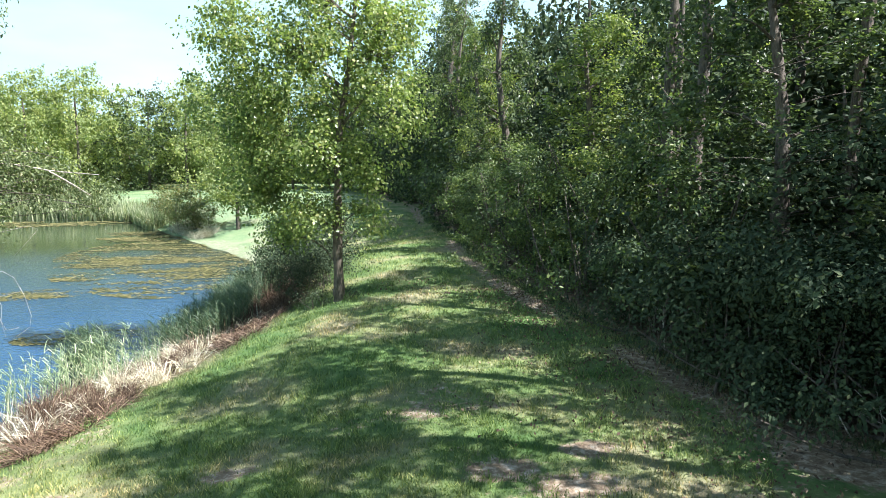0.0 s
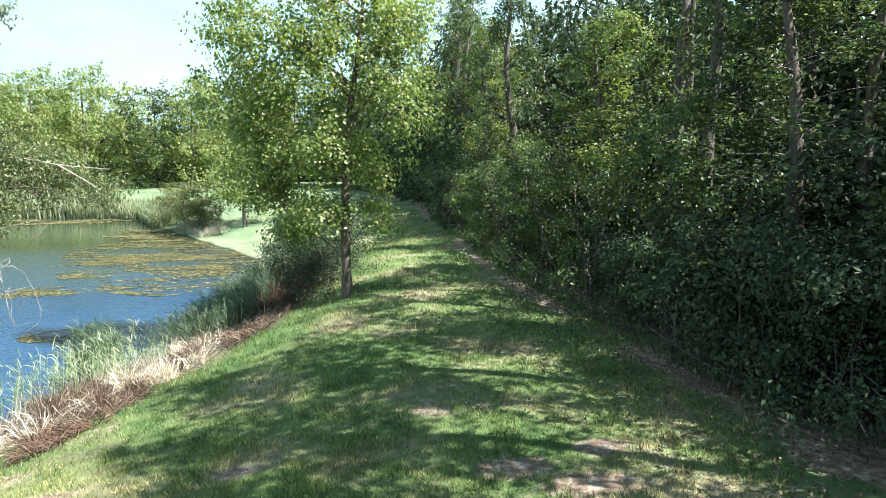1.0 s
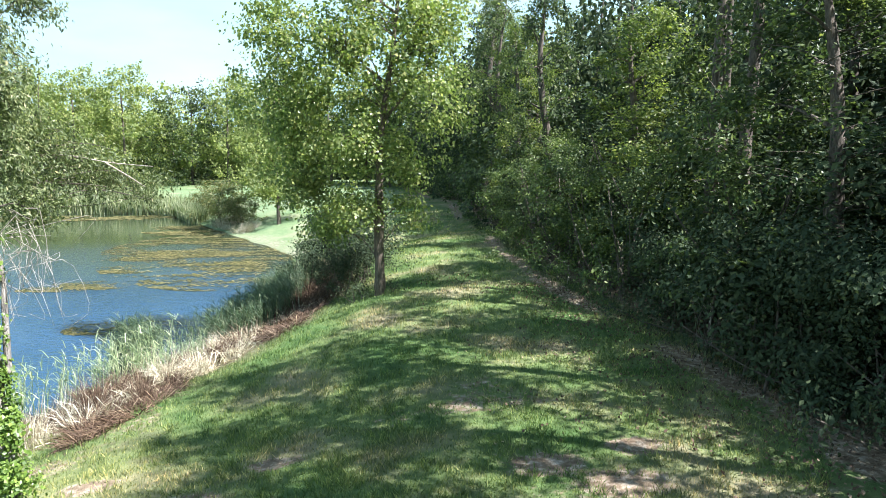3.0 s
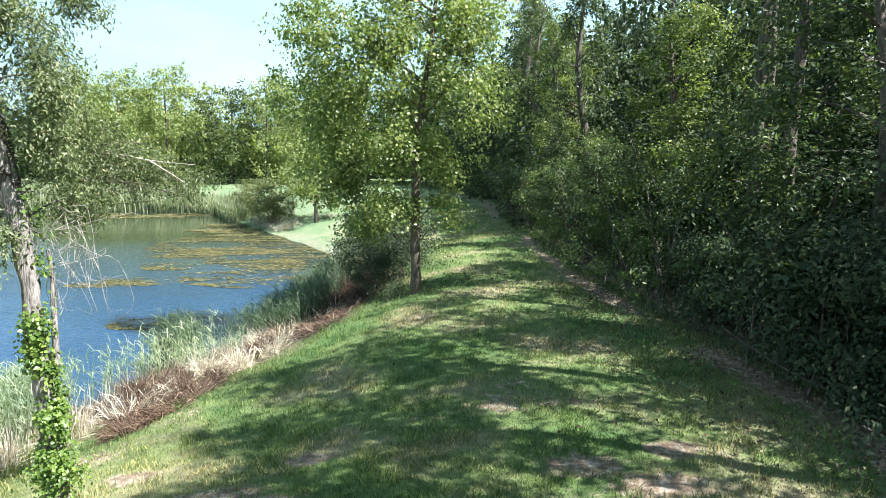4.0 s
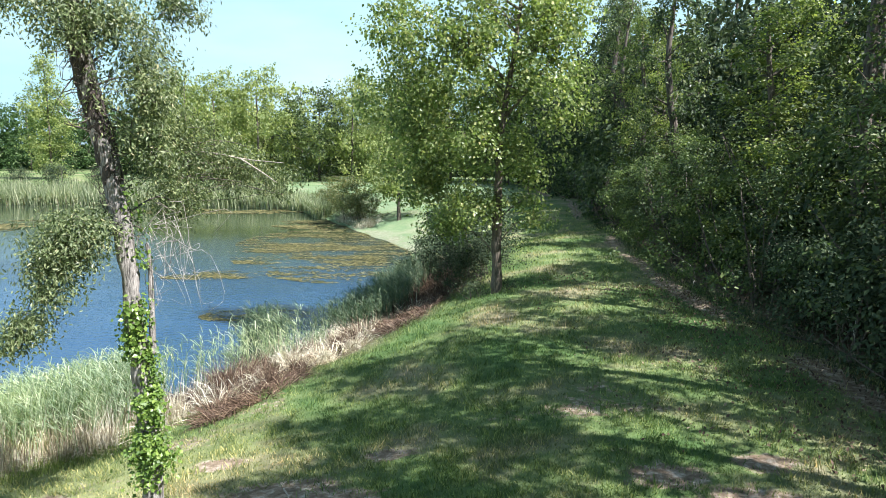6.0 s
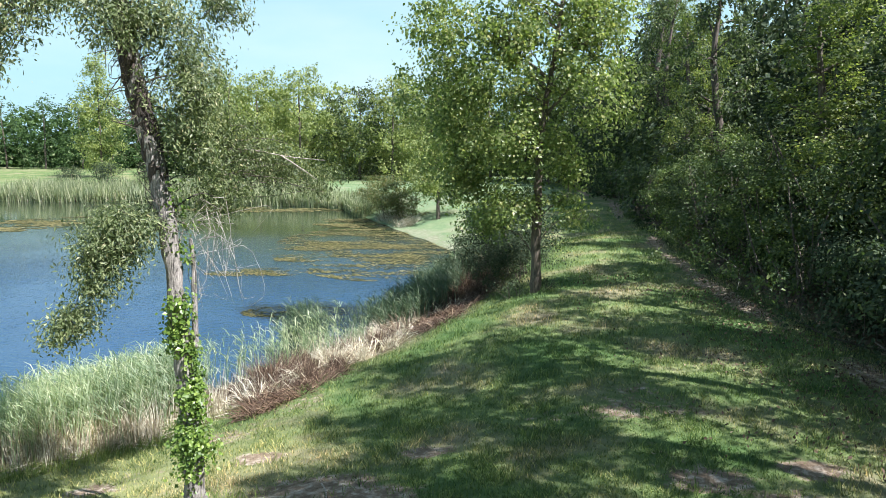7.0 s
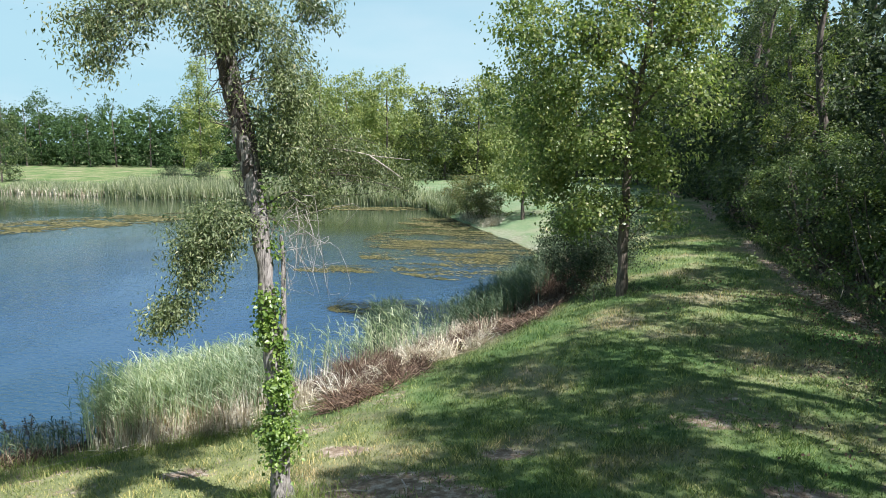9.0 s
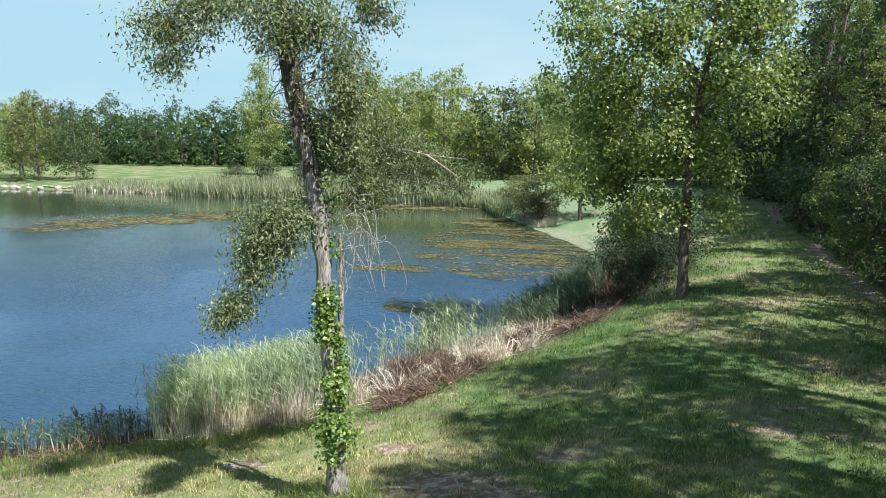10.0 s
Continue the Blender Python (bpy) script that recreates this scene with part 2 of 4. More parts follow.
def mesh_of(name, V, F, mat, smooth=False):
    me = bpy.data.meshes.new(name)
    V, F = np.asarray(V, np.float32), np.asarray(F, np.int32)
    k = F.shape[1]
    me.vertices.add(len(V))
    me.vertices.foreach_set("co", V.ravel())
    me.loops.add(F.size)
    me.loops.foreach_set("vertex_index", F.ravel())
    me.polygons.add(len(F))
    me.polygons.foreach_set("loop_start", np.arange(0, F.size, k, dtype=np.int32))
    me.polygons.foreach_set("use_smooth", np.full(len(F), smooth, dtype=bool))
    me.materials.append(mat)
    me.update(calc_edges=True)
    return me


def part(name, me, parent=None, label=""):
    ob = new(name, me)
    ob.parent = parent
    return tagged(ob, label)


def unit(a):
    return a / np.maximum(np.linalg.norm(a, axis=-1, keepdims=True), 1e-9)


def joined(pieces):
    V, F, k = [], [], 0
    for v, f in pieces:
        V.append(v)
        F.append(f + k)
        k += len(v)
    return np.concatenate(V), np.concatenate(F)


def tube(P, R, k=8, wob=0.0, seed=0):
    """A tapered, slightly knotty stem along the points P with the radii R."""
    P, R = np.asarray(P, float), np.asarray(R, float)
    g = rng_of(seed)
    T = unit(np.gradient(P, axis=0))
    ref = np.where(np.abs(T[:, 2:3]) > 0.9, np.array([[1.0, 0, 0]]), np.array([[0, 0, 1.0]]))
    A = unit(np.cross(T, ref))
    B = np.cross(T, A)
    ang = np.arange(k) * 2 * np.pi / k
    rr = R[:, None] * (1 + wob * g.normal(size=(len(P), k)))
    V = P[:, None] + rr[..., None] * (np.cos(ang)[None, :, None] * A[:, None] + np.sin(ang)[None, :, None] * B[:, None])
    i, j = np.meshgrid(np.arange(len(P) - 1), np.arange(k), indexing="ij")
    a, b = i * k + j, i * k + (j + 1) % k
    F = np.stack([a, b, b + k, a + k], -1).reshape(-1, 4)
    V = np.concatenate([V.reshape(-1, 3), P[-1:] + T[-1:] * R[-1]])
    top = (len(P) - 1) * k
    cap = [[top + 2 * q, top + 2 * q + 1, top + (2 * q + 2) % k, len(V) - 1] for q in range(k // 2)]
    return V, np.concatenate([F, np.array(cap)])


def curve_pts(P, n):
    """n points on a smooth line through the points P."""
    P = np.asarray(P, float)
    Q = np.concatenate([2 * P[:1] - P[1:2], P, 2 * P[-1:] - P[-2:-1]])
    out = []
    for u in np.linspace(0, len(P) - 1 - 1e-6, n):
        i, f = int(u), u - int(u)
        a, b, c, d = Q[i:i + 4]
        out.append(0.5 * (2 * b + (c - a) * f + (2 * a - 5 * b + 4 * c - d) * f * f + (3 * b - a - 3 * c + d) * f ** 3))
    return np.array(out)


def leaves(C, size, seed, droop=0.5, slim=0.62, vary=0.35, tilt=0.55, facing=None):
    """Pointed, slightly folded leaves at the points C, turned to the light along facing where it is given."""
    g = rng_of(seed)
    n = len(C)
    d = g.normal(size=(n, 3))
    d[:, 2] -= droop * 1.6
    d = unit(d)
    if facing is None:
        s = unit(np.cross(d, g.normal(size=(n, 3)) * tilt + np.array([0, 0, 1.0])))
    else:
        f = unit(facing + g.normal(size=(n, 3)) * tilt * 0.8)
        d = unit(d - f * (d * f).sum(1, keepdims=True))
        s = np.cross(d, f)
    nn = np.cross(s, d)
    L = size * (1 + vary * g.uniform(-1, 1, n))[:, None]
    V = np.stack([C, C + d * L * 0.42 + s * L * slim / 2 + nn * L * 0.07, C + d * L, C + d * L * 0.42 - s * L * slim / 2 + nn * L * 0.07], 1)
    return V.reshape(-1, 3), np.arange(4 * n).reshape(-1, 4)


def blades(B, D, L, W, bend, seed=0, sag=0.0):
    """Long blades from the points B in the directions D, bending over."""
    g = rng_of(seed)
    n = len(B)
    D = unit(D)
    side = unit(np.cross(D, g.normal(size=(n, 3)) + np.array([0, 0, 0.2])))
    L, W = np.broadcast_to(L, n)[:, None], np.broadcast_to(W, n)[:, None]
    bend = np.broadcast_to(bend, n)[:, None]
    out = D * np.array([1, 1, 0.0]) + 0.15 * g.normal(size=(n, 3)) * np.array([1, 1, 0])
    M = B + D * L * 0.55
    E2 = unit(D * (1 - bend) + out * bend * 1.2 - np.array([0, 0, 1.0]) * bend * sag)
    T = M + E2 * L * 0.45
    V = np.stack([B - side * W / 2, B + side * W / 2, M + side * W * 0.42, M - side * W * 0.42, T + side * W * 0.05, T - side * W * 0.05], 1).reshape(-1, 3)
    k = np.arange(n)[:, None] * 6
    F = np.concatenate([k + np.array([[0, 1, 2, 3]]), k + np.array([[3, 2, 4, 5]])], 1).reshape(-1, 4)
    return V, F


def grass_quads(B, D, L, W, seed=0):
    """Short tapered blades, one face each."""
    g = rng_of(seed)
    n = len(B)
    D = unit(D)
    side = unit(np.cross(D, g.normal(size=(n, 3)) + np.array([0, 0, 0.2])))
    L, W = L[:, None], W[:, None]
    V = np.stack([B - side * W / 2, B + side * W / 2, B + D * L + side * W * 0.12, B + D * L - side * W * 0.12], 1).reshape(-1, 3)
    return V, np.arange(4 * n).reshape(-1, 4)


def in_blobs(blobs, n, g, shell=0.5):
    """n points in a set of ellipsoids, denser towards their skins, with gaps."""
    b = np.array(blobs, float)
    w = (b[:, 3] * b[:, 4] * b[:, 5]) ** 0.75
    i = g.choice(len(b), size=n, p=w / w.sum())
    d = unit(g.normal(size=(n, 3)))
    r = g.uniform(0, 1, n)[:, None] ** shell
    return b[i, :3] + d * r * b[i, 3:6]


def lumps(P, scale, seed):
    off = Vector((seed * 3.1, seed * 1.7, seed * 5.3))
    return np.array([noise.noise(Vector(p) * scale + off) for p in P])


def make_tree(name, trunk, blobs, mats, clusters=140, per=60, spread=0.28, leaf=0.1, limbs=5, twigs=40, seed=1,
              label="", category="tree", group="", gaps=-0.25, gap_scale=0.6, droop=0.5, slim=0.62, sides=9, origin=(0, 0, 0), shell=0.5, thick=0.36, rise=0.8, wood=None):
    """A tree: trunk through (x, y, z, radius) points, limbs, twigs and a crown of single leaves round twig ends in the blobs."""
    g = rng_of(seed)
    leafmat, bark = mats
    top = tagged(new(name), label, category, group)
    top.location = origin
    t = np.array(trunk, float)
    line = curve_pts(t, max(10, 4 * len(t)))
    line[1:-1, :2] += g.normal(size=(len(line) - 2, 2)) * 0.012
    V, F = tube(line[:, :3], line[:, 3] * (1 + 0.05 * g.normal(size=len(line))), sides, 0.05, seed)
    part("trunk", mesh_of("trunk", V, F, bark, True), top)
    C = in_blobs(blobs, clusters, g, shell)
    C = C[lumps(C, gap_scale, seed) > gaps]
    r0 = t[0, 3]
    nodes, wide = [line[len(line) // 6:, :3]], [line[len(line) // 6:, 3]]

    def branch(c, r, s, up):
        """From the nearest wood that lies inwards of c, curving up to it."""
        P, R = np.concatenate(nodes), np.concatenate(wide)
        away = np.linalg.norm(P - c, axis=1) + rise * np.maximum(0, P[:, 2] - c[2] + up * np.linalg.norm(P[:, :2] - c[:2], axis=1))
        k = int(np.argmin(away))
        q = P[k]
        far = np.linalg.norm(c - q)
        m = q * 0.5 + c * 0.5 + np.array([0, 0, 0.08 * far]) + g.normal(size=3) * 0.06 * far
        p = curve_pts([q, m, c], 8)
        w = np.linspace(min(r, R[k] * 0.8), max(0.004, min(r, R[k]) * 0.35), 8)
        return p, w, tube(p, w, s, 0.04, seed)

    heart = np.array(blobs, float)[:, :3]
    size = max(q[3] for q in blobs) / 1.6
    for i in np.argsort([np.min(np.linalg.norm(line[:, :3] - c, axis=1)) for c in heart])[:limbs]:
        p, w, vf = branch(heart[i], r0 * thick * min(1.0, max(0.22, blobs[i][3] / 1.6 / size)), 7, 0.7)
        nodes.append(p[2:])
        wide.append(w[2:])
        part("limb", mesh_of("limb", *vf, wood or bark, True), top)
    rest = g.permutation(len(C))[:twigs]
    if len(rest):
        tagged(part("branchwork", mesh_of("branchwork", *joined([branch(C[i], r0 * 0.10, 4, 0.3)[2] for i in rest]), wood or bark, True), top), kind="stuff")
    n = len(C) * per
    off = g.normal(size=(n, 3)) * np.array([1, 1, 0.75]) * spread * np.repeat(g.uniform(0.55, 1.25, (len(C), 1)), per, 0)
    middle = np.stack([np.interp(C[:, 2], line[:, 2], line[:, k]) for k in (0, 1)] + [C[:, 2] - 0.5], 1)
    face = unit(off) * 0.55 + np.repeat(unit(C - middle), per, 0) * 0.5 + np.array([0, 0, 0.22])
    part("crown", mesh_of("crown", *leaves(np.repeat(C, per, 0) + off, leaf, seed + 7, droop, slim, tilt=0.8, facing=face), leafmat), top)
    return top

# ---- the land: a grassed dam along a pond, a wood on its other side ----
WATER_Z = -1.6
SHORE = np.array([(-10.2, 8.6), (-8.9, 10.2), (-7.6, 12.2), (-6.6, 14.6), (-5.7, 17.2), (-5.3, 20.0), (-5.4, 24.0), (-5.6, 29.0), (-6.4, 33.7),
                  (-8.6, 37.5), (-12.0, 42.8), (-14.8, 47.0), (-16.6, 50.5), (-18.6, 54.0), (-24, 56.4), (-34, 56.8), (-49, 56.2), (-68, 57.4), (-80, 56),
                  (-96, 46), (-98, 20), (-84, -4), (-55, -12), (-28, -6), (-16.5, 2.0), (-12.4, 6.4)])
EDGE_Y = (-40, -10, 7.5, 9, 11.2, 15.4, 18.8, 24, 35, 51, 65, 75)
EDGE_X = (9, 7.5, 6.0, 5.3, 4.8, 4.1, 3.5, 3.0, 2.4, 1.6, 0.3, -2)


def wood_edge(y):
    return np.interp(y, EDGE_Y, EDGE_X)


def smooth(a, b, v):
    u = np.clip((v - a) / (b - a), 0, 1)
    return u * u * (3 - 2 * u)


def waves(x, y, k, seed):
    """A cheap rolling pattern, -1 to 1."""
    g = rng_of(seed)
    s = 0
    for i in range(7):
        a, f, p = g.uniform(0, 6.28), k * g.uniform(0.6, 1.9), g.uniform(0, 6.28)
        s = s + np.sin((x * np.cos(a) + y * np.sin(a)) * f + p + 1.3 * np.sin((x * np.sin(a) - y * np.cos(a)) * f * 0.7))
    return s / 4.0


def from_shore(x, y):
    """Metres from the water's edge, negative over the pond."""
    x, y = np.asarray(x, float), np.asarray(y, float)
    best, inside = np.full(x.shape, 1e9), np.zeros(x.shape, bool)
    for (ax, ay), (bx, by) in zip(SHORE, np.roll(SHORE, -1, 0)):
        dx, dy = bx - ax, by - ay
        u = np.clip(((x - ax) * dx + (y - ay) * dy) / (dx * dx + dy * dy), 0, 1)
        best = np.minimum(best, np.hypot(x - ax - u * dx, y - ay - u * dy))
        inside ^= ((ay > y) != (by > y)) & (x < (bx - ax) * (y - ay) / (by - ay + 1e-12) + ax)
    return np.where(inside, -best, best) + 0.18 * waves(x, y, 0.9, 5)


def ground_z(x, y):
    d = from_shore(x, y)
    far = np.maximum(smooth(46, 62, y), smooth(-9, -22, x))
    crest = -0.75 * far
    slope = np.interp(y, (10, 16, 26, 33), (0.19, 0.33, 0.33, 0.15))
    rise = WATER_Z + slope * np.maximum(d, -6)
    z = crest - 0.14 * np.log1p(np.exp(np.clip((crest - rise) / 0.14, -40, 40)))
    over = x - wood_edge(y)
    z = z - 0.9 * smooth(0.2, 7, over) * (d > 0)
    return z + (0.03 * waves(x, y, 1.1, 8) + 0.012 * waves(x, y, 5.0, 9)) * smooth(0, 2, d)


def bareness(x, y):
    """Where the turf is thin: the wood's edge, worn patches, the dry bank."""
    over = x - wood_edge(y)
    strip = np.exp(-((over + 0.25 + 0.15 * waves(x, y, 0.7, 21)) / 0.42) ** 2) * (0.56 + 0.34 * waves(x, y, 1.1, 24))
    under = smooth(0.1, 0.8, over) * 0.5
    worn = (smooth(0.0, 0.8, waves(x, y, 0.9, 22)) + 0.5 * smooth(-1.8, 0.8, x) * smooth(13, 7, y)) * smooth(17, 7, y) * (0.42 + 0.20 * waves(x, y, 2.5, 23))
    spot = 0.0
    for cx, cy, r in ((-3.0, 7.2, 0.8), (-2.3, 6.9, 0.65), (-3.8, 6.9, 0.5), (-4.3, 8.5, 0.4), (-1.9, 8.3, 0.35), (-6.2, 7.5, 0.4), (2.2, 7.1, 0.55), (2.6, 8.1, 0.4), (1.4, 7.6, 0.5), (-0.9, 6.4, 0.5)):
        spot = np.maximum(spot, 0.98 * np.exp(-((x - cx) ** 2 + ((y - cy) * 1.6) ** 2) / r ** 2))
    d = from_shore(x, y)
    sand = (0.50 + 0.18 * waves(x, y, 1.5, 42)) * np.exp(-((d - 0.4) / 1.1) ** 2) * smooth(31, 34, y) * smooth(47, 42, y) * smooth(-14, -12, x)
    dry = smooth(-3.0, -4.6, x) * smooth(10, 7.5, y) * (0.28 + 0.28 * waves(x, y, 1.6, 25))
    return np.maximum.reduce([strip, under, worn, spot, sand, dry]) + 0 * x


def litter_width(y):
    """How far the rotting litter reaches up the bank from the water, in metres."""
    return np.interp(y, (10.6, 11.6, 12.6, 20, 27), (0.9, 1.7, 2.65, 2.9, 2.6))


def mud(x, y):
    d, w = from_shore(x, y), litter_width(y)
    return smooth(w + 0.2, w - 0.4, d + 0.2 * waves(x, y, 1.2, 31)) * (1 - smooth(30, 33, y)) * 0.85 + 0.75 * smooth(0.35, 1.3, x - wood_edge(y))


def pale_meadow(x, y):
    """The pale grass of the meadow at the head of the pond, its full-sun glare put into the colour."""
    d = from_shore(x, y)
    return smooth(30, 35, y) * smooth(-1.5, -4.0, x) * smooth(-34, -22, x) * (0.75 + 0.2 * waves(x, y, 0.5, 41))


def graded(fine, mid, far):
    (a, b, s), (c, d, s2) = fine, mid
    k = np.concatenate([np.arange(c, a, s2), np.arange(a, b, s), np.arange(b, d, s2)])
    r = np.geomspace(4, far, 16)
    return np.concatenate([(c - r)[::-1], k, d - s2 + r])


gx, gy = graded((-12.5, 7.5, 0.18), (-104, 34, 1.1), 2500), graded((3.5, 30, 0.22), (-20, 122, 0.9), 2500)
X, Y = np.meshgrid(gx, gy)
nx, ny = len(gx), len(gy)
Z = ground_z(X, Y)
GV = np.stack([X, Y, Z], -1).reshape(-1, 3)
gi, gj = np.meshgrid(np.arange(ny - 1), np.arange(nx - 1), indexing="ij")
ga = gi * nx + gj
GF = np.stack([ga, ga + 1, ga + nx + 1, ga + nx], -1).reshape(-1, 4)
gm = mesh_of("ground", GV, GF, TURF, True)
for key, fn in (("bare", bareness), ("mud", mud), ("pale_meadow", pale_meadow)):
    at = gm.attributes.new(key, "FLOAT", "POINT")
    at.data.foreach_set("value", np.asarray(fn(X, Y), np.float32).ravel())
tagged(new("ground", gm), "mown grass dam and meadow with worn bare patches", "ground", kind="structure")

wx, wy = np.linspace(-104, 2, 40), np.linspace(-16, 62, 30)
WX, WY = np.meshgrid(wx, wy)
wi, wj = np.meshgrid(np.arange(29), np.arange(39), indexing="ij")
wa = wi * 40 + wj
inside_dam = (from_shore(WX, WY) < 3.0)
WF = np.stack([wa, wa + 1, wa + 41, wa + 40], -1).reshape(-1, 4)
keepf = inside_dam.ravel()[WF].any(1)
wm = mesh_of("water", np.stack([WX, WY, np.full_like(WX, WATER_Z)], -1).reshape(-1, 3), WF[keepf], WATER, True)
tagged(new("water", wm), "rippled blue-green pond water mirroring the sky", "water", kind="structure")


def on_ground(x, y):
    return float(ground_z(np.array([x]), np.array([y]))[0])

# ---- the leaning tree with creeper beside the pond ----
NX, NY = -4.06, 6.50
near_trunk = [(0.0, 0.0, -0.12, 0.15), (0.0, 0.0, 0.5, 0.108), (-0.02, 0.0, 1.2, 0.102), (-0.06, 0.0, 2.2, 0.092), (-0.12, -0.02, 3.0, 0.088), (-0.22, -0.05, 3.9, 0.094),
              (-0.38, -0.10, 4.8, 0.086), (-0.46, -0.10, 5.6, 0.07), (-0.42, 0.0, 6.8, 0.045), (-0.36, 0.1, 8.0, 0.02)]
near_blobs = [(0.02, 0.09, 4.73, 0.47, 0.45, 0.65), (-0.29, -0.11, 5.25, 0.56, 0.56, 0.44), (-0.98, -1.14, 5.06, 0.44, 0.36, 0.30), (-1.02, -1.25, 4.80, 0.17, 0.16, 0.30), (-0.66, -0.95, 5.30, 0.36, 0.30, 0.22), (0.22, -0.1, 4.55, 0.30, 0.30, 0.42), (0.15, 0.0, 4.05, 0.26, 0.26, 0.34),
              (-0.70, -0.46, 5.40, 0.45, 0.35, 0.22), (-0.37, -0.29, 3.27, 0.38, 0.28, 0.26), (-0.58, -0.57, 2.92, 0.24, 0.22, 0.36), (-0.72, -0.81, 2.38, 0.14, 0.14, 0.2),
              (-0.02, 0.87, 4.10, 0.42, 0.45, 0.45), (0.17, 1.54, 3.84, 0.50, 0.50, 0.36), (0.60, 2.10, 3.66, 0.40, 0.40, 0.26), (0.05, 0.70, 3.45, 0.34, 0.36, 0.36),
              (0.24, 0.56, 5.5, 0.3, 0.3, 0.3), (-0.5, 0.1, 6.9, 1.0, 1.0, 0.9),
              (-0.46, -0.42, 3.10, 0.34, 0.28, 0.32), (-0.62, -0.66, 2.70, 0.27, 0.25, 0.32), (-0.50, -0.48, 2.98, 0.32, 0.26, 0.36), (-0.70, -0.78, 2.44, 0.22, 0.20, 0.26), (-0.80, -0.92, 2.12, 0.18, 0.17, 0.26), (-0.76, -0.86, 2.26, 0.17, 0.16, 0.26)]
near_tree = make_tree("willow_tree", near_trunk, near_blobs, (LEAF_WILLOW, BARK_GREY), clusters=2000, per=46, spread=0.095, leaf=0.046, limbs=18, twigs=300, seed=11, thick=0.20, rise=0.15, wood=BARK_BROWN,
                      label="leaning grey-barked willow with green creeper round its trunk", origin=(NX, NY, on_ground(NX, NY)), gaps=-0.26, gap_scale=2.0, droop=0.9, slim=0.38, sides=12, shell=0.6)
g = rng_of(77)


def creeper_clump(z, turn, out, size, n):
    """A tuft of creeper leaves on the bark at height z, on the side that turn names, standing out from it."""
    line = curve_pts(np.array(near_trunk), 60)
    cx, cy, r = (float(np.interp(z, line[:, 2], line[:, k])) for k in (0, 1, 3))
    way = np.array([math.cos(turn), math.sin(turn), 0.0])
    c = np.array([cx, cy, z]) + way * (r + out)
    off = g.normal(size=(n, 3)) * size * np.array([1, 1, 1.25])
    P = c + off
    axis = np.array([cx, cy, 0])
    flat = (P - axis) * np.array([1, 1, 0])
    reach = np.linalg.norm(flat, axis=1, keepdims=True)
    P += flat / np.maximum(reach, 1e-6) * np.maximum(0, r + 0.012 - reach)
    return P, unit(off) * 0.4 + way * 0.6 + np.array([0, 0, 0.3])


ivy = []
for z0, z1, turn0, turn1, out, size, tufts, n in ((0.60, 1.05, -2.2, 0.7, 0.06, 0.075, 17, 42), (0.95, 1.45, -1.4, 0.5, 0.04, 0.060, 12, 36), (1.3, 2.0, -0.9, 0.6, 0.02, 0.048, 15, 32),
                                                  (1.95, 2.25, -2.7, -0.6, 0.02, 0.055, 9, 36), (2.2, 2.5, -2.4, 0.3, 0.02, 0.045, 7, 28), (2.85, 3.05, -0.6, 0.9, 0.08, 0.050, 4, 16),
                                                  (3.05, 3.25, -3.0, -2.2, 0.10, 0.045, 3, 14), (3.2, 3.65, -0.4, 0.9, 0.14, 0.055, 5, 14)):
    for i in range(tufts):
        ivy.append(creeper_clump(g.uniform(z0, z1), g.uniform(turn0, turn1), abs(g.normal(0, out)), size, int(n * 1.35)))
ivy_at, ivy_face = (np.concatenate([q[k] for q in ivy]) for k in (0, 1))
part("creeper", mesh_of("creeper", *leaves(ivy_at, 0.044, 78, 0.5, 0.85, 0.4, 0.6, ivy_face), LEAF_IVY), near_tree, "bright green creeper leaves")
vines = []
for i in range(34):
    a = np.array([g.uniform(-0.02, 0.34), g.uniform(0.18, 0.42), g.uniform(2.9, 3.5)])
    b = a + np.array([g.normal(0.06, 0.20), g.normal(0.05, 0.10), -g.uniform(0.2, 0.75)])
    m, k = a * 0.65 + b * 0.35 + g.normal(size=3) * 0.14, a * 0.3 + b * 0.7 + g.normal(size=3) * 0.17
    vines.append(tube(curve_pts([a, m, k, b], 9), np.linspace(0.0036, 0.0016, 9), 4))
part("dead_vines", mesh_of("dead_vines", *joined(vines), BARK_PALE, True), near_tree, "bare bleached vine stems hanging beside the trunk")
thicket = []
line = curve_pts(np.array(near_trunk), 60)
# Shaggy vine sleeve; the crown's shade on the trunk is put into its colour.
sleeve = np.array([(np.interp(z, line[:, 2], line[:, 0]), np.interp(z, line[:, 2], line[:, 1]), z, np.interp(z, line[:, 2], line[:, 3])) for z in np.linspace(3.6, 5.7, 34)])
part("vine_mat", mesh_of("vine_mat", *tube(sleeve[:, :3], (sleeve[:, 3] + 0.004) * np.interp(sleeve[:, 2], (3.6, 3.95, 5.2, 5.7), (0.86, 1.06, 1.05, 0.9)), 14, 0.10, 91), BARK_SHADED, True), near_tree, "shaggy mat of old vine stems on the upper trunk, crown shade put into its dark colour")
# Fine twigs round the upper trunk, thickened to darken it where shade falls.
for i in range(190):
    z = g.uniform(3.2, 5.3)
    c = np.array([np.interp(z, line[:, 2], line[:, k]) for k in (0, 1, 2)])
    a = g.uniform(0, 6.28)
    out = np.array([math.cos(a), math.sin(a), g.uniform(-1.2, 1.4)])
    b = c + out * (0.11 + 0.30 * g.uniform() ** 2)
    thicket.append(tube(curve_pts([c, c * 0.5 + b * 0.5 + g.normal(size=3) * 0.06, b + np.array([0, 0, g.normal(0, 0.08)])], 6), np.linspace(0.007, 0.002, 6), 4))
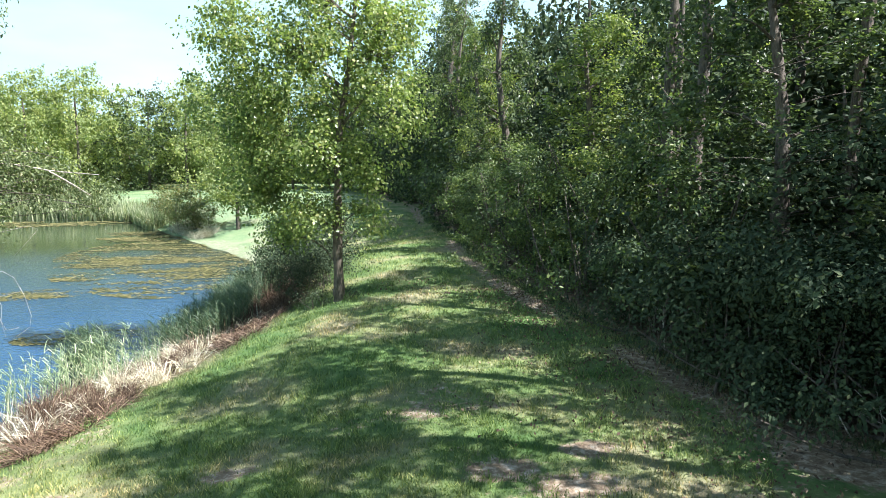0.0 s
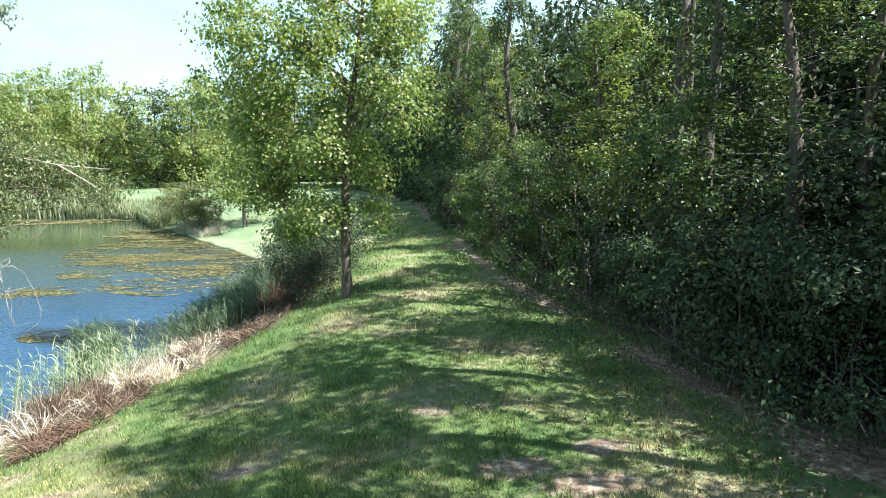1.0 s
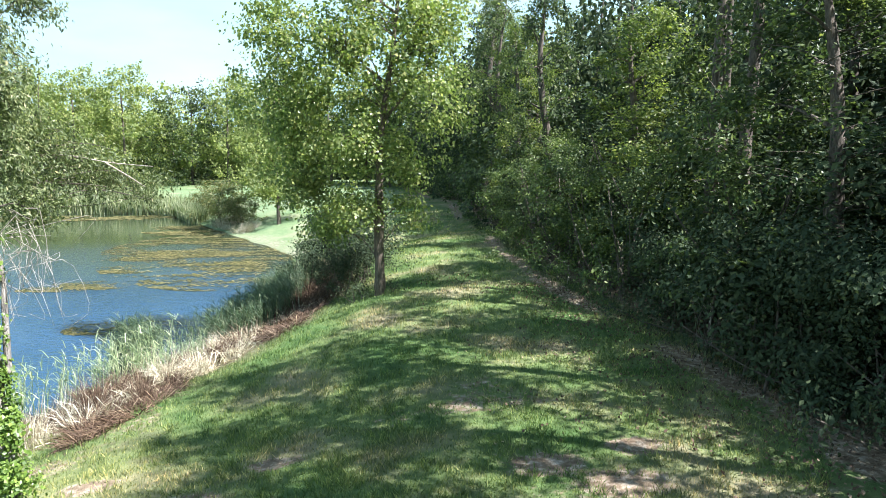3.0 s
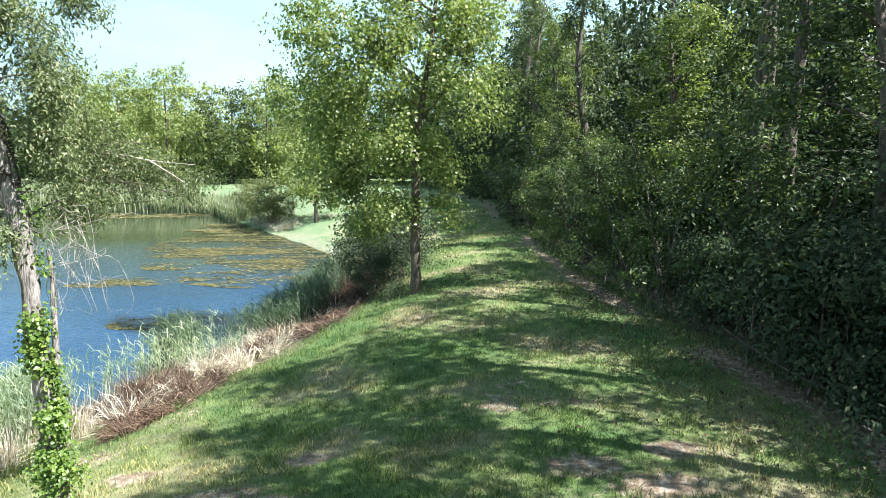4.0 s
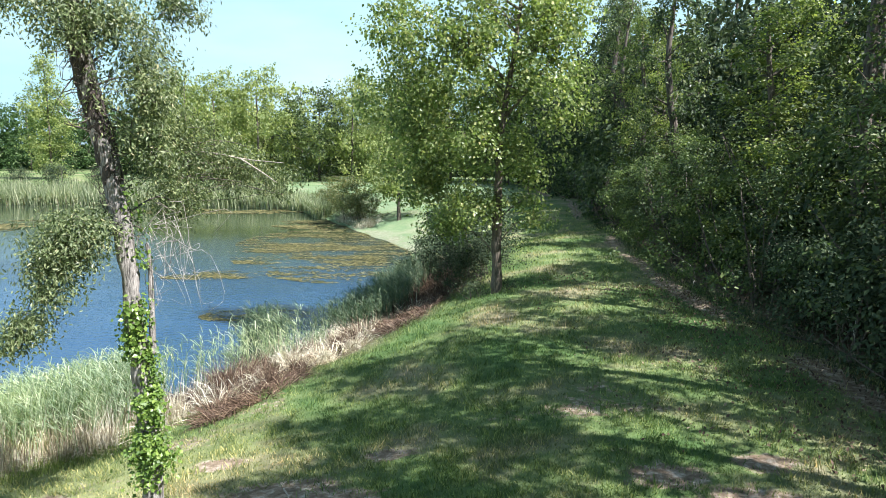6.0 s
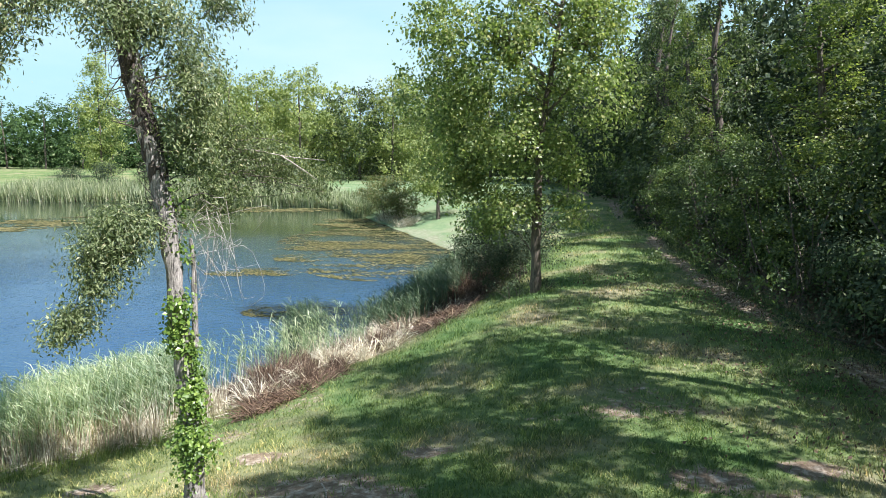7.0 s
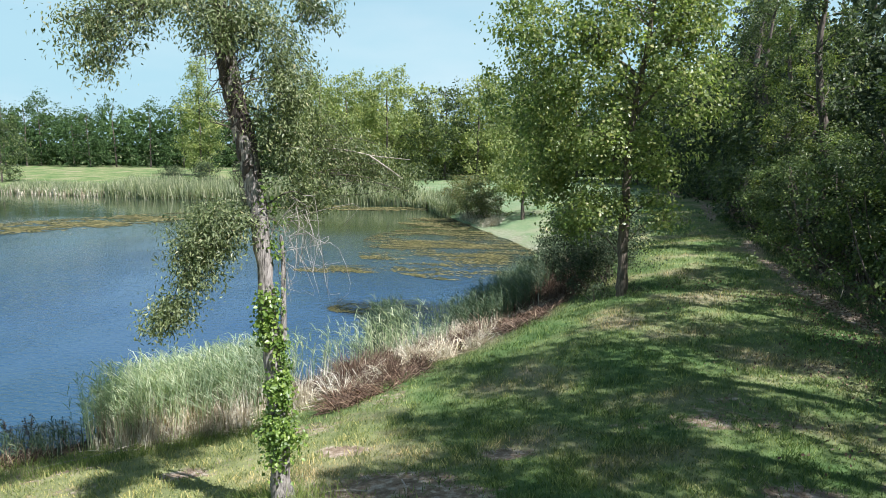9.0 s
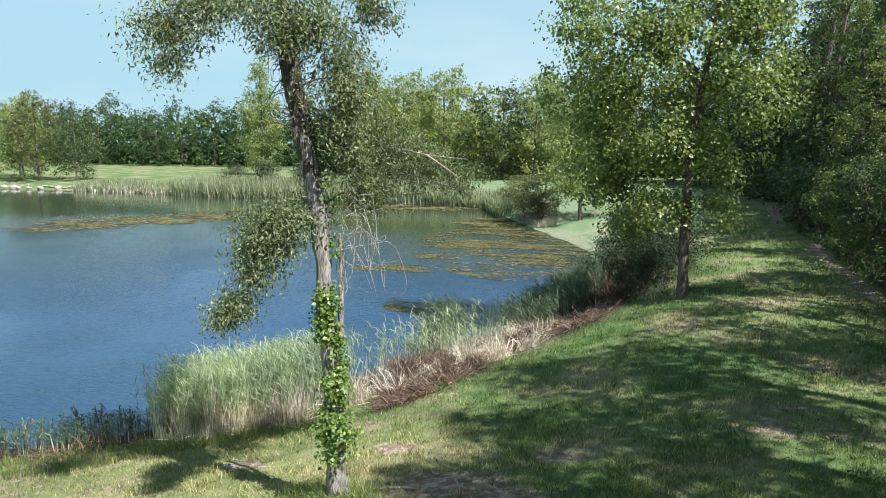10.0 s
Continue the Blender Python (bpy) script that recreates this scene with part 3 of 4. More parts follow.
tagged(part("twig_thicket", mesh_of("twig_thicket", *joined(thicket), BARK_BROWN, True), near_tree, "tangle of fine twigs darkening the shaded upper trunk"), kind="stuff")
part("dead_stem", mesh_of("dead_stem", *tube(curve_pts([(0.06, 0.06, 1.9), (0.01, 0.17, 2.46), (0.0, 0.20, 2.8), (-0.02, 0.20, 3.05)], 12), np.linspace(0.036, 0.018, 12), 8, 0.08), BARK_GREY, True), near_tree, "broken grey side stem")
for line in ([(-0.18, 0.64, 3.99), (0.19, 1.19, 3.98), (0.56, 1.37, 3.90), (0.98, 1.55, 3.85)], [(0.53, 1.36, 3.90), (0.74, 1.43, 3.75), (0.90, 1.50, 3.62)]):
    part("bare_branch", mesh_of("bare_branch", *tube(curve_pts(line, 9), np.linspace(0.011, 0.004, 9), 5, 0.05), BARK_PALE, True), near_tree, "bleached dead branch")

# ---- the young poplar on the dam, the shrubs beside it ----
MX, MY = -1.2, 18.0
main_trunk = [(0, 0, -0.1, 0.17), (0, 0, 0.4, 0.145), (0.01, 0, 1.8, 0.128), (0.03, 0, 2.8, 0.10), (0.06, 0, 3.9, 0.09), (0.2, 0.0, 5.0, 0.075), (0.43, 0, 6.3, 0.06), (0.55, 0, 7.6, 0.04), (0.6, 0, 9.2, 0.015)]
main_blobs = [(-0.7, 0, 6.0, 2.0, 1.8, 1.5), (-2.3, 0.2, 5.2, 1.35, 1.3, 1.5), (-0.6, 0, 3.9, 1.6, 1.5, 1.2), (1.5, -0.2, 4.9, 1.1, 1.2, 1.3), (1.3, 0.2, 6.9, 1.2, 1.3, 1.3), (-0.2, 0, 7.7, 1.4, 1.3, 1.0),
              (-0.75, -0.2, 2.3, 0.85, 0.9, 0.7), (0.9, 0.3, 3.3, 1.0, 1.0, 0.8), (0.95, -0.3, 1.95, 0.55, 0.4, 0.22), (-2.2, 0, 3.6, 0.9, 0.9, 0.9), (-1.3, 0.3, 1.7, 0.65, 0.6, 0.5), (-2.6, 0.1, 7.0, 0.9, 0.9, 0.8), (-1.7, 0.3, 2.8, 0.85, 0.8, 0.7), (0.8, 0.1, 2.5, 0.7, 0.7, 0.4)]
main_tree = make_tree("poplar_tree", main_trunk, main_blobs, (LEAF_POPLAR, BARK_POPLAR), clusters=960, per=60, spread=0.22, leaf=0.090, limbs=14, twigs=240, seed=23, rise=1.4,
                      label="young poplar with light green crown on the grass dam", origin=(MX, MY, on_ground(MX, MY)), gaps=-0.17, gap_scale=1.0, droop=0.5, slim=0.80, shell=0.55)
part("limb", mesh_of("limb", *tube(curve_pts([(0.10, 0, 4.4), (0.6, 0.03, 5.0), (1.15, 0.05, 5.7), (1.6, 0.1, 6.4)], 9), np.linspace(0.05, 0.015, 9), 6), BARK_POPLAR, True), main_tree)


def make_shrub(name, h, w, mats, seed, label, n=60, per=55, leaf=0.075, spread=0.2, group="", category="shrub", droop=0.3, slim=0.55, low=0.12):
    """A many-stemmed bush: leafy from the ground up."""
    g = rng_of(seed)
    top = tagged(new(name), label, category, group)
    C = np.stack([g.normal(0, w * 0.36, n), g.normal(0, w * 0.36, n), h * (low + (1 - low) * g.uniform(0, 1, n) ** 0.8)], 1)
    C[:, :2] *= (1.15 - 0.55 * (C[:, 2:3] / h) ** 2)
    stems = []
    for i in range(7):
        c = C[g.integers(n)]
        a = np.array([g.normal(0, 0.12 * w), g.normal(0, 0.12 * w), -0.08])
        stems.append(tube(curve_pts([a, a * 0.5 + c * 0.5 + g.normal(size=3) * 0.08 * w, c], 7), np.linspace(0.028, 0.008, 7) * (0.5 + h / 5), 5, 0.05))
    for i in range(7):
        part("stem", mesh_of("stem", *stems[i], mats[1], True), top)
    m = n * per
    off = g.normal(size=(m, 3)) * np.array([1, 1, 0.7]) * spread * np.repeat(g.uniform(0.6, 1.2, (n, 1)), per, 0)
    P = np.repeat(C, per, 0) + off
    P[:, 2] = np.maximum(P[:, 2], 0.03)
    face = unit(off) * 0.5 + np.repeat(unit(C * np.array([1, 1, 0.3])), per, 0) * 0.5 + np.array([0, 0, 0.4])
    part("foliage", mesh_of("foliage", *leaves(P, leaf, seed + 3, droop, slim, facing=face), mats[0]), top)
    return top


def place(ob, x, y, turn=0.0, s=1.0, sz=None):
    return copy_thing(ob, pose(x, y, on_ground(x, y) - 0.03, 0, 0, turn) @ Matrix.Diagonal((s, s, sz or s, 1)))


def set_down(ob, x, y, turn=0.0):
    ob.matrix_basis = pose(x, y, on_ground(x, y) - 0.03, 0, 0, turn)
    return ob


bank = make_shrub("willow_shrub", 2.3, 2.0, (LEAF_SHRUB_SHADE, BARK_BROWN), 41, "dark green willow shrub on the pond bank", 80, 40, 0.095, 0.19, low=0.25)
set_down(bank, -2.7, 24.4)
place(bank, -2.2, 21.9, 300, 0.7)
place(bank, -3.1, 25.4, 30, 1.1)
place(bank, -2.4, 26.0, 150, 1.15)
place(bank, -2.5, 22.9, 250, 0.95)
place(bank, -1.9, 20.6, 20, 0.62)
place(bank, -2.5, 19.9, 140, 0.6)
place(bank, -1.8, 21.7, 80, 0.8)
place(bank, -3.4, 26.6, 100, 1.05)
place(bank, -3.6, 22.6, 200, 0.72)
low_bush = make_shrub("bramble", 0.55, 0.7, (LEAF_SHRUB_SHADE, BARK_BROWN), 43, "low bramble at the foot of the poplar", 20, 40, 0.05, 0.12)
set_down(low_bush, MX - 0.55, MY - 0.05)
place(low_bush, MX + 0.3, MY + 0.1, 70, 0.6)

# ---- the wood along the dam ----
def crown_blobs(h, w, g, low, n=14):
    """Uneven lumps filling an egg-shaped crown from low * h up to h."""
    out = []
    for i in range(n):
        u = (i + 0.5) / n
        z = h * (low + (0.95 - low) * u)
        r = w * (0.35 + 0.75 * math.sin(math.pi * min(1.0, 0.22 + 0.75 * u)))
        a = i * 2.4 + g.uniform(0, 0.8)
        q = r * g.uniform(0.35, 0.65)
        out.append((q * math.cos(a), q * math.sin(a), z, r * 0.68, r * 0.68, h * (1 - low) * 0.11))
    return out


def boughs(h, w, g, low, n=34):
    """Separate leafy boughs, hung round an egg-shaped crown from low * h up to h, with dark gaps between them."""
    out = []
    for i in range(n):
        u = ((i + g.uniform(0.1, 0.9)) / n) ** 0.9
        z = h * (low + (0.97 - low) * u)
        r = w * (0.30 + 0.80 * math.sin(math.pi * min(1.0, 0.25 + 0.70 * u)))
        a = i * 2.4 + g.uniform(-0.5, 0.5)
        q = r * g.uniform(0.45, 1.0)
        k = w * g.uniform(0.20, 0.36)
        out.append((q * math.cos(a), q * math.sin(a), z, k, k, k * g.uniform(0.9, 1.7)))
    return out


def forest_tree(h, w, low, seed, clusters, per, leaf, spread, limbs=6, twigs=50, leafmat=None, gaps=-0.25, gap_scale=0.42, hung=False):
    g = rng_of(seed)
    tr = [(0, 0, -0.4, 0.17), (g.normal(0, .1), g.normal(0, .1), h * 0.3, 0.14), (g.normal(0, .25), g.normal(0, .25), h * 0.6, 0.10), (g.normal(0, .3), g.normal(0, .3), h * 0.96, 0.02)]
    return make_tree("forest_tree", tr, boughs(h, w, g, low) if hung else crown_blobs(h, w, g, low), (leafmat or LEAF_WOOD, BARK_BROWN), clusters=clusters, per=per, spread=spread, leaf=leaf, limbs=limbs, twigs=twigs, seed=seed + 20,
                     label="tall leafy deciduous tree at the edge of the wood", group="trees of the wood", gaps=gaps, gap_scale=gap_scale, droop=0.6 if hung else 0.25, shell=0.3 if hung else 0.35)


FRONT = [forest_tree(h, w, low, 100 + i, 250, 54, 0.100, 0.16, limbs=12, twigs=40, gaps=-0.5, leafmat=m, hung=True) for i, (h, w, low, m) in enumerate(((11.5, 1.7, 0.06, LEAF_WOOD), (10.5, 1.5, 0.04, LEAF_WOOD), (12, 1.8, 0.10, LEAF_WOOD), (10.0, 1.5, 0.2, LEAF_SUNLIT)))]
TALL = [forest_tree(h, w, 0.08, 105 + i, 300, 56, 0.094, 0.16, limbs=12, twigs=90, gaps=-0.5, hung=True) for i, (h, w) in enumerate(((13.0, 2.0), (12.0, 1.8)))]
# High crowns out of view, added to throw dappled shade on the lawn.
SHADE_HIGH = [forest_tree(17.0, 2.7, 0.57, 107 + i, 150, 64, 0.19, 0.34, 5, 24, gaps=0.0, gap_scale=0.8) for i in range(2)]
COARSE = [forest_tree(h, w, 0.06, 113 + i, 150, 24, 0.18, 0.30, 2, 12, gaps=-0.15) for i, (h, w) in enumerate(((12.5, 2.4), (11, 2.3)))]
# Inner trees: the wood's deep shade is put into their dark leaves.
DEEP = forest_tree(11.5, 3.0, 0.0, 115, 110, 16, 0.55, 0.55, 2, 8, LEAF_SHRUB_SHADE)
FILL = [forest_tree(h, w, low, 117 + i, 130, 40, 0.23, 0.42, 3, 4, LEAF_SHRUB_SHADE) for i, (h, w, low) in enumerate(((11.5, 2.6, 0.08), (10.0, 2.6, 0.03)))]
NEAR_FILL = forest_tree(11.0, 2.6, 0.04, 123, 120, 110, 0.105, 0.42, 3, 16, LEAF_SHRUB_SHADE)
MASS = [forest_tree(h, w, low, 119 + i, 130, 20, 0.28, 0.42, 3, 3, LEAF_SHRUB_SHADE) for i, (h, w, low) in enumerate(((11.5, 2.6, 0.06), (10.0, 2.6, 0.03)))]
UNDER = [make_shrub("understorey_bush", h, w, (LEAF_SHRUB_SHADE if i == 2 else LEAF_BUSH_LIT, BARK_BROWN), 140 + i, "dense green understorey bush along the wood's edge", 60, 84 if i == 2 else 76, 0.066 if i == 2 else 0.088, 0.17, "bushes of the wood's edge")
         for i, (h, w) in enumerate(((4.4, 2.5), (3.2, 2.3), (2.0, 1.9)))]
THICK = [make_shrub("understorey_bush", h, w, (LEAF_SHRUB_SHADE, BARK_BROWN), 150 + i, "dense dark understorey bush along the wood's edge", 44, 60, 0.105, 0.30, "bushes of the wood's edge")
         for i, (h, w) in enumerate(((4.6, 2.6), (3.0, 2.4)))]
HEDGE = [make_shrub("understorey_bush", h, w, (LEAF_WOOD, BARK_BROWN), 160 + i, "dense dark understorey bush along the wood's edge", 44, 30, 0.19, 0.26, "bushes of the wood's edge")
         for i, (h, w) in enumerate(((4.4, 2.6), (3.2, 2.5)))]
g = rng_of(9)
used = set()


def from_kind(kinds, x, y, turn, s, sz=None):
    ob = kinds[int(g.integers(len(kinds)))]
    if ob.name in used:
        return place(ob, x, y, turn, s, sz)
    used.add(ob.name)
    return set_down(ob, x, y, turn)


y = 1.5
while y < 80:
    e = float(wood_edge(y))
    near = 4 < y < 32
    # nearest bushes take the shade-dark leaves, farther ones also the lit copy
    from_kind((UNDER[2:] if y < 11.5 else UNDER) if near else HEDGE if y > 30 else THICK, e + 0.95 + g.uniform(-0.15, 0.4), y, g.uniform(0, 360), g.uniform(0.8, 1.05) * (1.35 if y < 11.5 else 1.0))
    if y < 23:
        from_kind(THICK, e + 2.7 + g.uniform(-0.3, 0.6), y + 0.7, g.uniform(0, 360), g.uniform(1.0, 1.35))
    y += 1.5 + max(0, y - 20) * 0.02
for i, y in enumerate((6.2, 7.4, 8.6, 9.8, 11.1)):
    place(UNDER[2], float(wood_edge(y)) + 0.75, y, i * 77, 1.25)
y = -13.0
while y < 84:
    e = float(wood_edge(y))
    tall = float(np.interp(y, (10.5, 10.6, 18, 27, 36, 45), (1.01, 0.70, 0.72, 0.85, 1.0, 1.15)))
    kind = SHADE_HIGH if -3 < y < 10.5 else TALL + FRONT if y < 14 else FRONT + FRONT[3:] if y < 32 else FRONT if y < 46 else MASS if y > 46 else COARSE
    from_kind(kind, e + (2.3 if y < 10.5 else 1.9) + g.uniform(-0.7, 0.9), y, g.uniform(0, 360), g.uniform(0.9, 1.1), tall * g.uniform(0.9, 1.05))
    tall = 1.0 if y < 10.6 else 0.74 if y < 32 else 0.85
    # rear trees out of view, added to keep sun off the near bushes
    if y < 10.5:
        from_kind(COARSE if y < 5 else [NEAR_FILL], e + 5.6 + g.uniform(-0.8, 0.8), y + 1.6 + g.uniform(-0.6, 0.6), g.uniform(0, 360), g.uniform(0.95, 1.15), tall * g.uniform(0.85, 1.05))
    y += 2.7 if y < 12.5 else 5.0 + g.uniform(-0.7, 0.9) if y < 30 else 3.2 + g.uniform(-0.6, 0.9)
y = -7.0
while y < 78:
    e = float(wood_edge(y))
    s = float(np.interp(y, (9, 11, 28, 36), (1.0, 0.54, 0.58, 1.1)))
    s2 = float(np.interp(y, (10, 12, 28, 36), (1.1, 1.0, 1.05, 1.25)))
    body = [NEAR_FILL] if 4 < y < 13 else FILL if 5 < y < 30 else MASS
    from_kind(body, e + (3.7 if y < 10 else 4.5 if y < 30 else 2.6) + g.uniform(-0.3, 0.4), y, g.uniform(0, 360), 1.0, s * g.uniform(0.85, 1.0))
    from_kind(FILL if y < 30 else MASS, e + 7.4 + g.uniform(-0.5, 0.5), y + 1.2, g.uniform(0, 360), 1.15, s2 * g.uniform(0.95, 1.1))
    y += 2.3 if y < 30 else 3.4
y = -8.0
while y < 60:
    for off in (10.5, 14.0):
        from_kind([DEEP], float(wood_edge(y)) + off + g.uniform(-0.8, 0.8), y + g.uniform(-1, 1), g.uniform(0, 360), g.uniform(0.9, 1.15), g.uniform(0.85, 1.05))
    y += 4.2

# an added, unseen row of trees that shades the near lawn and bushes
y = -4.0
while y < 9:
    place(COARSE[0], float(wood_edge(y)) + 4.2 + g.uniform(-0.4, 0.4), y, g.uniform(0, 360), 1.1, 1.0)
    y += 2.6

for i, ob in enumerate(FRONT + TALL + SHADE_HIGH + COARSE + [DEEP, NEAR_FILL] + FILL + MASS + UNDER + THICK + HEDGE):
    if ob.name not in used:
        set_down(ob, 14.0 + i, 62.0)

# tall bare-stemmed trees standing in the gaps of the wood's edge
PILLAR = forest_tree(14.0, 2.0, 0.62, 125, 120, 50, 0.14, 0.26, 5, 40, gaps=0.0, gap_scale=0.6)
set_down(PILLAR, 6.55, 15.9, 20)
for x, y, turn, s in ((6.95, 16.3, 200, 0.62), (8.2, 11.3, 300, 0.7)):
    place(PILLAR, x, y, turn, s, 1.0)

# a dead, barkless stem leaning in the gap of the wood
snag = tagged(new("dead_tree"), "bleached dead tree stem leaning in the wood", "tree")
snag.location = (7.75, 18.0, on_ground(7.75, 18.0) - 0.05)
part("trunk", mesh_of("trunk", *tube(curve_pts([(0, 0, 0), (0.18, 0.05, 2.6), (0.35, 0.1, 4.9), (0.55, 0.15, 6.2), (0.62, 0.15, 7.2)], 14), np.linspace(0.085, 0.03, 14), 8, 0.06), BARK_PALE, True), snag)
for q in ([(0.3, 0.1, 4.4), (-0.2, -0.5, 4.75), (-0.7, -0.9, 4.8)], [(0.36, 0.1, 5.0), (0.75, -0.2, 5.3), (1.0, -0.3, 5.9)], [(0.25, 0.1, 3.8), (-0.3, -0.6, 4.1), (-0.9, -1.1, 4.0)]):
    part("branch", mesh_of("branch", *tube(curve_pts(q, 8), np.linspace(0.022, 0.006, 8), 5, 0.05), BARK_PALE, True), snag)

# ---- far trees: the end of the dam, the meadow, the other shore ----
def far_tree(name, h, w, mats, seed, label, leaf=0.27, clusters=280, per=26, spread=0.40, low=0.03, group="trees beyond the pond", r=0.16, gaps=-0.8, hung=False):
    g = rng_of(seed)
    tr = [(0, 0, -0.3, r), (g.normal(0, .1), g.normal(0, .1), h * 0.35, r * 0.8), (g.normal(0, .2), g.normal(0, .2), h * 0.7, r * 0.5), (0, 0, h * 0.95, 0.02)]
    return make_tree(name, tr, boughs(h, w, g, low, 30) if hung else crown_blobs(h, w, g, low), mats, clusters=clusters, per=per, spread=spread, leaf=leaf, limbs=4, shell=0.35 if hung else 0.5, twigs=24, seed=seed, label=label, group=group, gaps=gaps, gap_scale=0.35)


meadow_tree = far_tree("meadow_tree", 8.0, 2.7, (LEAF_FAR, BARK_BROWN), 301, "small broad green tree on the meadow by the shore", 0.16, 330, 40, 0.26, 0.16, "", 0.13)
set_down(meadow_tree, -9.2, 44.0)
FAR = [far_tree("distant_tree", 12.5, 4.2, (LEAF_FAR, BARK_BROWN), 310, "light green deciduous tree beyond the pond", spread=0.32, hung=True),
       far_tree("distant_tree", 11.5, 4.0, (LEAF_RUST, BARK_BROWN), 311, "olive-brown deciduous tree beyond the pond", low=0.16, spread=0.32, hung=True),
       far_tree("distant_tree", 12.0, 4.2, (LEAF_WOOD, BARK_BROWN), 312, "dark green deciduous tree beyond the pond", spread=0.32, hung=True),
       far_tree("distant_tree", 12.5, 4.2, (LEAF_FAR, BARK_BROWN), 313, "light green deciduous tree beyond the pond", 0.42, 200, 18, 0.5)]
BACK = far_tree("robinia", 15.0, 5.0, (LEAF_ROBINIA, BARK_BROWN), 320, "blue-green robinia in the dense far row", 0.37, 190, 16, 0.42, 0.02, hung=True)
set_down(FAR[0], -23, 83, 0)
set_down(FAR[1], -15.5, 81, 0)
set_down(FAR[2], -27.5, 84, 0)
set_down(FAR[3], -51, 94, 0)
for x, y, k, s in ((-34, 81, 0, 1.08), (-39, 80, 0, 1.05), (-44, 83, 0, 1.0), (-19, 85, 0, 1.0), (-31, 88, 3, 1.0), (-11, 83, 0, 1.0), (-7, 85, 2, 1.05), (-3, 83, 0, 1.05), (2, 86, 2, 1.1), (-49, 88, 3, 0.95),
                   (-23, 90, 3, 1.05), (-14, 90, 3, 1.0), (-37, 88, 3, 0.95), (-4, 79, 2, 1.0), (0, 78, 2, 1.1), (5, 88, 3, 1.1), (-41, 90, 3, 0.95), (-46, 92, 3, 0.9)):
    place(FAR[k], x, y, g.uniform(0, 360), s * g.uniform(0.95, 1.05))
poplar = far_tree("tall_poplar", 16.6, 2.9, (LEAF_FAR, BARK_BROWN), 330, "tall slim light green poplar on the meadow", 0.27, 300, 34, 0.42, 0.03)
set_down(poplar, -63, 83)
set_down(BACK, -126, 114)
for i in range(23):
    place(BACK, -200 + i * 6.9 + g.uniform(-1, 1), 104 + i * 0.6 + g.uniform(-2, 2), g.uniform(0, 360), g.uniform(0.85, 1.1), g.uniform(0.74, 0.88))
for x, y, k, s in ((-80.5, 61.5, 1, 0.88), (-76.5, 63.5, 2, 0.72), (-84, 62, 0, 0.75), (-90, 66, 0, 0.85)):
    place(FAR[k], x, y, g.uniform(0, 360), s)


def leaf_wall(box, h, n, size, mat, seed, label):
    """Woodland so far behind the rest that only its mass shows."""
    g = rng_of(seed)
    x, y = g.uniform(box[0], box[1], n), g.uniform(box[2], box[3], n)
    z = ground_z(x, y) + h * (0.8 + 0.2 * waves(x, y, 0.5, seed)) * g.uniform(0, 1, n)
    return tagged(new("distant_woodland", mesh_of("distant_woodland", *leaves(np.stack([x, y, z], 1), size, seed, 0.3, 0.8), mat)), label, "woodland", kind="stuff")


leaf_wall((-62, 14, 95, 103), 9.0, 15000, 0.8, LEAF_WOOD, 351, "dark green woodland behind the meadow")
leaf_wall((-235, -50, 117, 126), 12.0, 16000, 1.1, LEAF_ROBINIA, 352, "dark blue-green woodland behind the far meadow")

# ---- reeds, dead straw and litter on the banks ----
def strip_points(n, box, dlo, dhi, seed, clump=0):
    """n points in a box of the plan between two distances from the water's edge."""
    g = rng_of(seed)
    got = np.zeros((0, 2))
    while len(got) < n:
        q = g.uniform((box[0], box[2]), (box[1], box[3]), (4 * n, 2))
        d = from_shore(q[:, 0], q[:, 1])
        ok = (d > dlo) & (d < dhi)
        if clump:
            ok &= waves(q[:, 0], q[:, 1], clump, seed) > g.uniform(-0.1, 0.35, len(q))
        got = np.concatenate([got, q[ok]])
    return got[:n]


def footed(q):
    return np.concatenate([q, np.maximum(ground_z(q[:, 0], q[:, 1]), WATER_Z - 0.1)[:, None] - 0.02], 1)


def reed_stand(box, dlo, dhi, n, h, mat, seed, label, leafy=6, name="reed_stand", width=0.014, dead=0.25):
    g = rng_of(seed)
    q = strip_points(n, box, dlo, dhi, seed)
    B = footed(q + g.normal(size=q.shape) * np.array([0.16, 0.10]))
    H = h * g.uniform(0.55, 1.1, n)
    D = np.stack([g.normal(0, 0.10, n), g.normal(0, 0.10, n), np.ones(n)], 1)
    pieces = [blades(B, D, H, 0.011, 0.12, seed)]
    k = np.repeat(np.arange(n), leafy)
    u = g.uniform(0.42, 0.98, len(k))
    A = B[k] + unit(D)[k] * (H[k] * u)[:, None]
    a = g.uniform(0, 6.28, len(k))
    LD = np.stack([np.cos(a) * 0.55 - 0.35, np.sin(a) * 0.55, g.uniform(0.4, 1.1, len(k))], 1)
    pieces.append(blades(A, LD, h * 0.22 * g.uniform(0.6, 1.2, len(k)), width * 1.0, g.uniform(0.3, 0.9, len(k)), seed + 1, 0.7))
    ob = tagged(new(name, mesh_of(name, *joined(pieces), mat)), label, "reeds", kind="stuff")
    m = int(n * dead)
    if m:
        S = footed(strip_points(m, box, dlo, dhi, seed + 5))
        SD = np.stack([g.normal(0, 0.13, m), g.normal(0, 0.13, m), np.ones(m)], 1)
        part("dead_stalks", mesh_of("dead_stalks", *blades(S, SD, h * g.uniform(0.3, 0.7, m), 0.016, 0.2, seed + 6), STRAW), ob, "bleached dead stalks at the foot")
    return ob


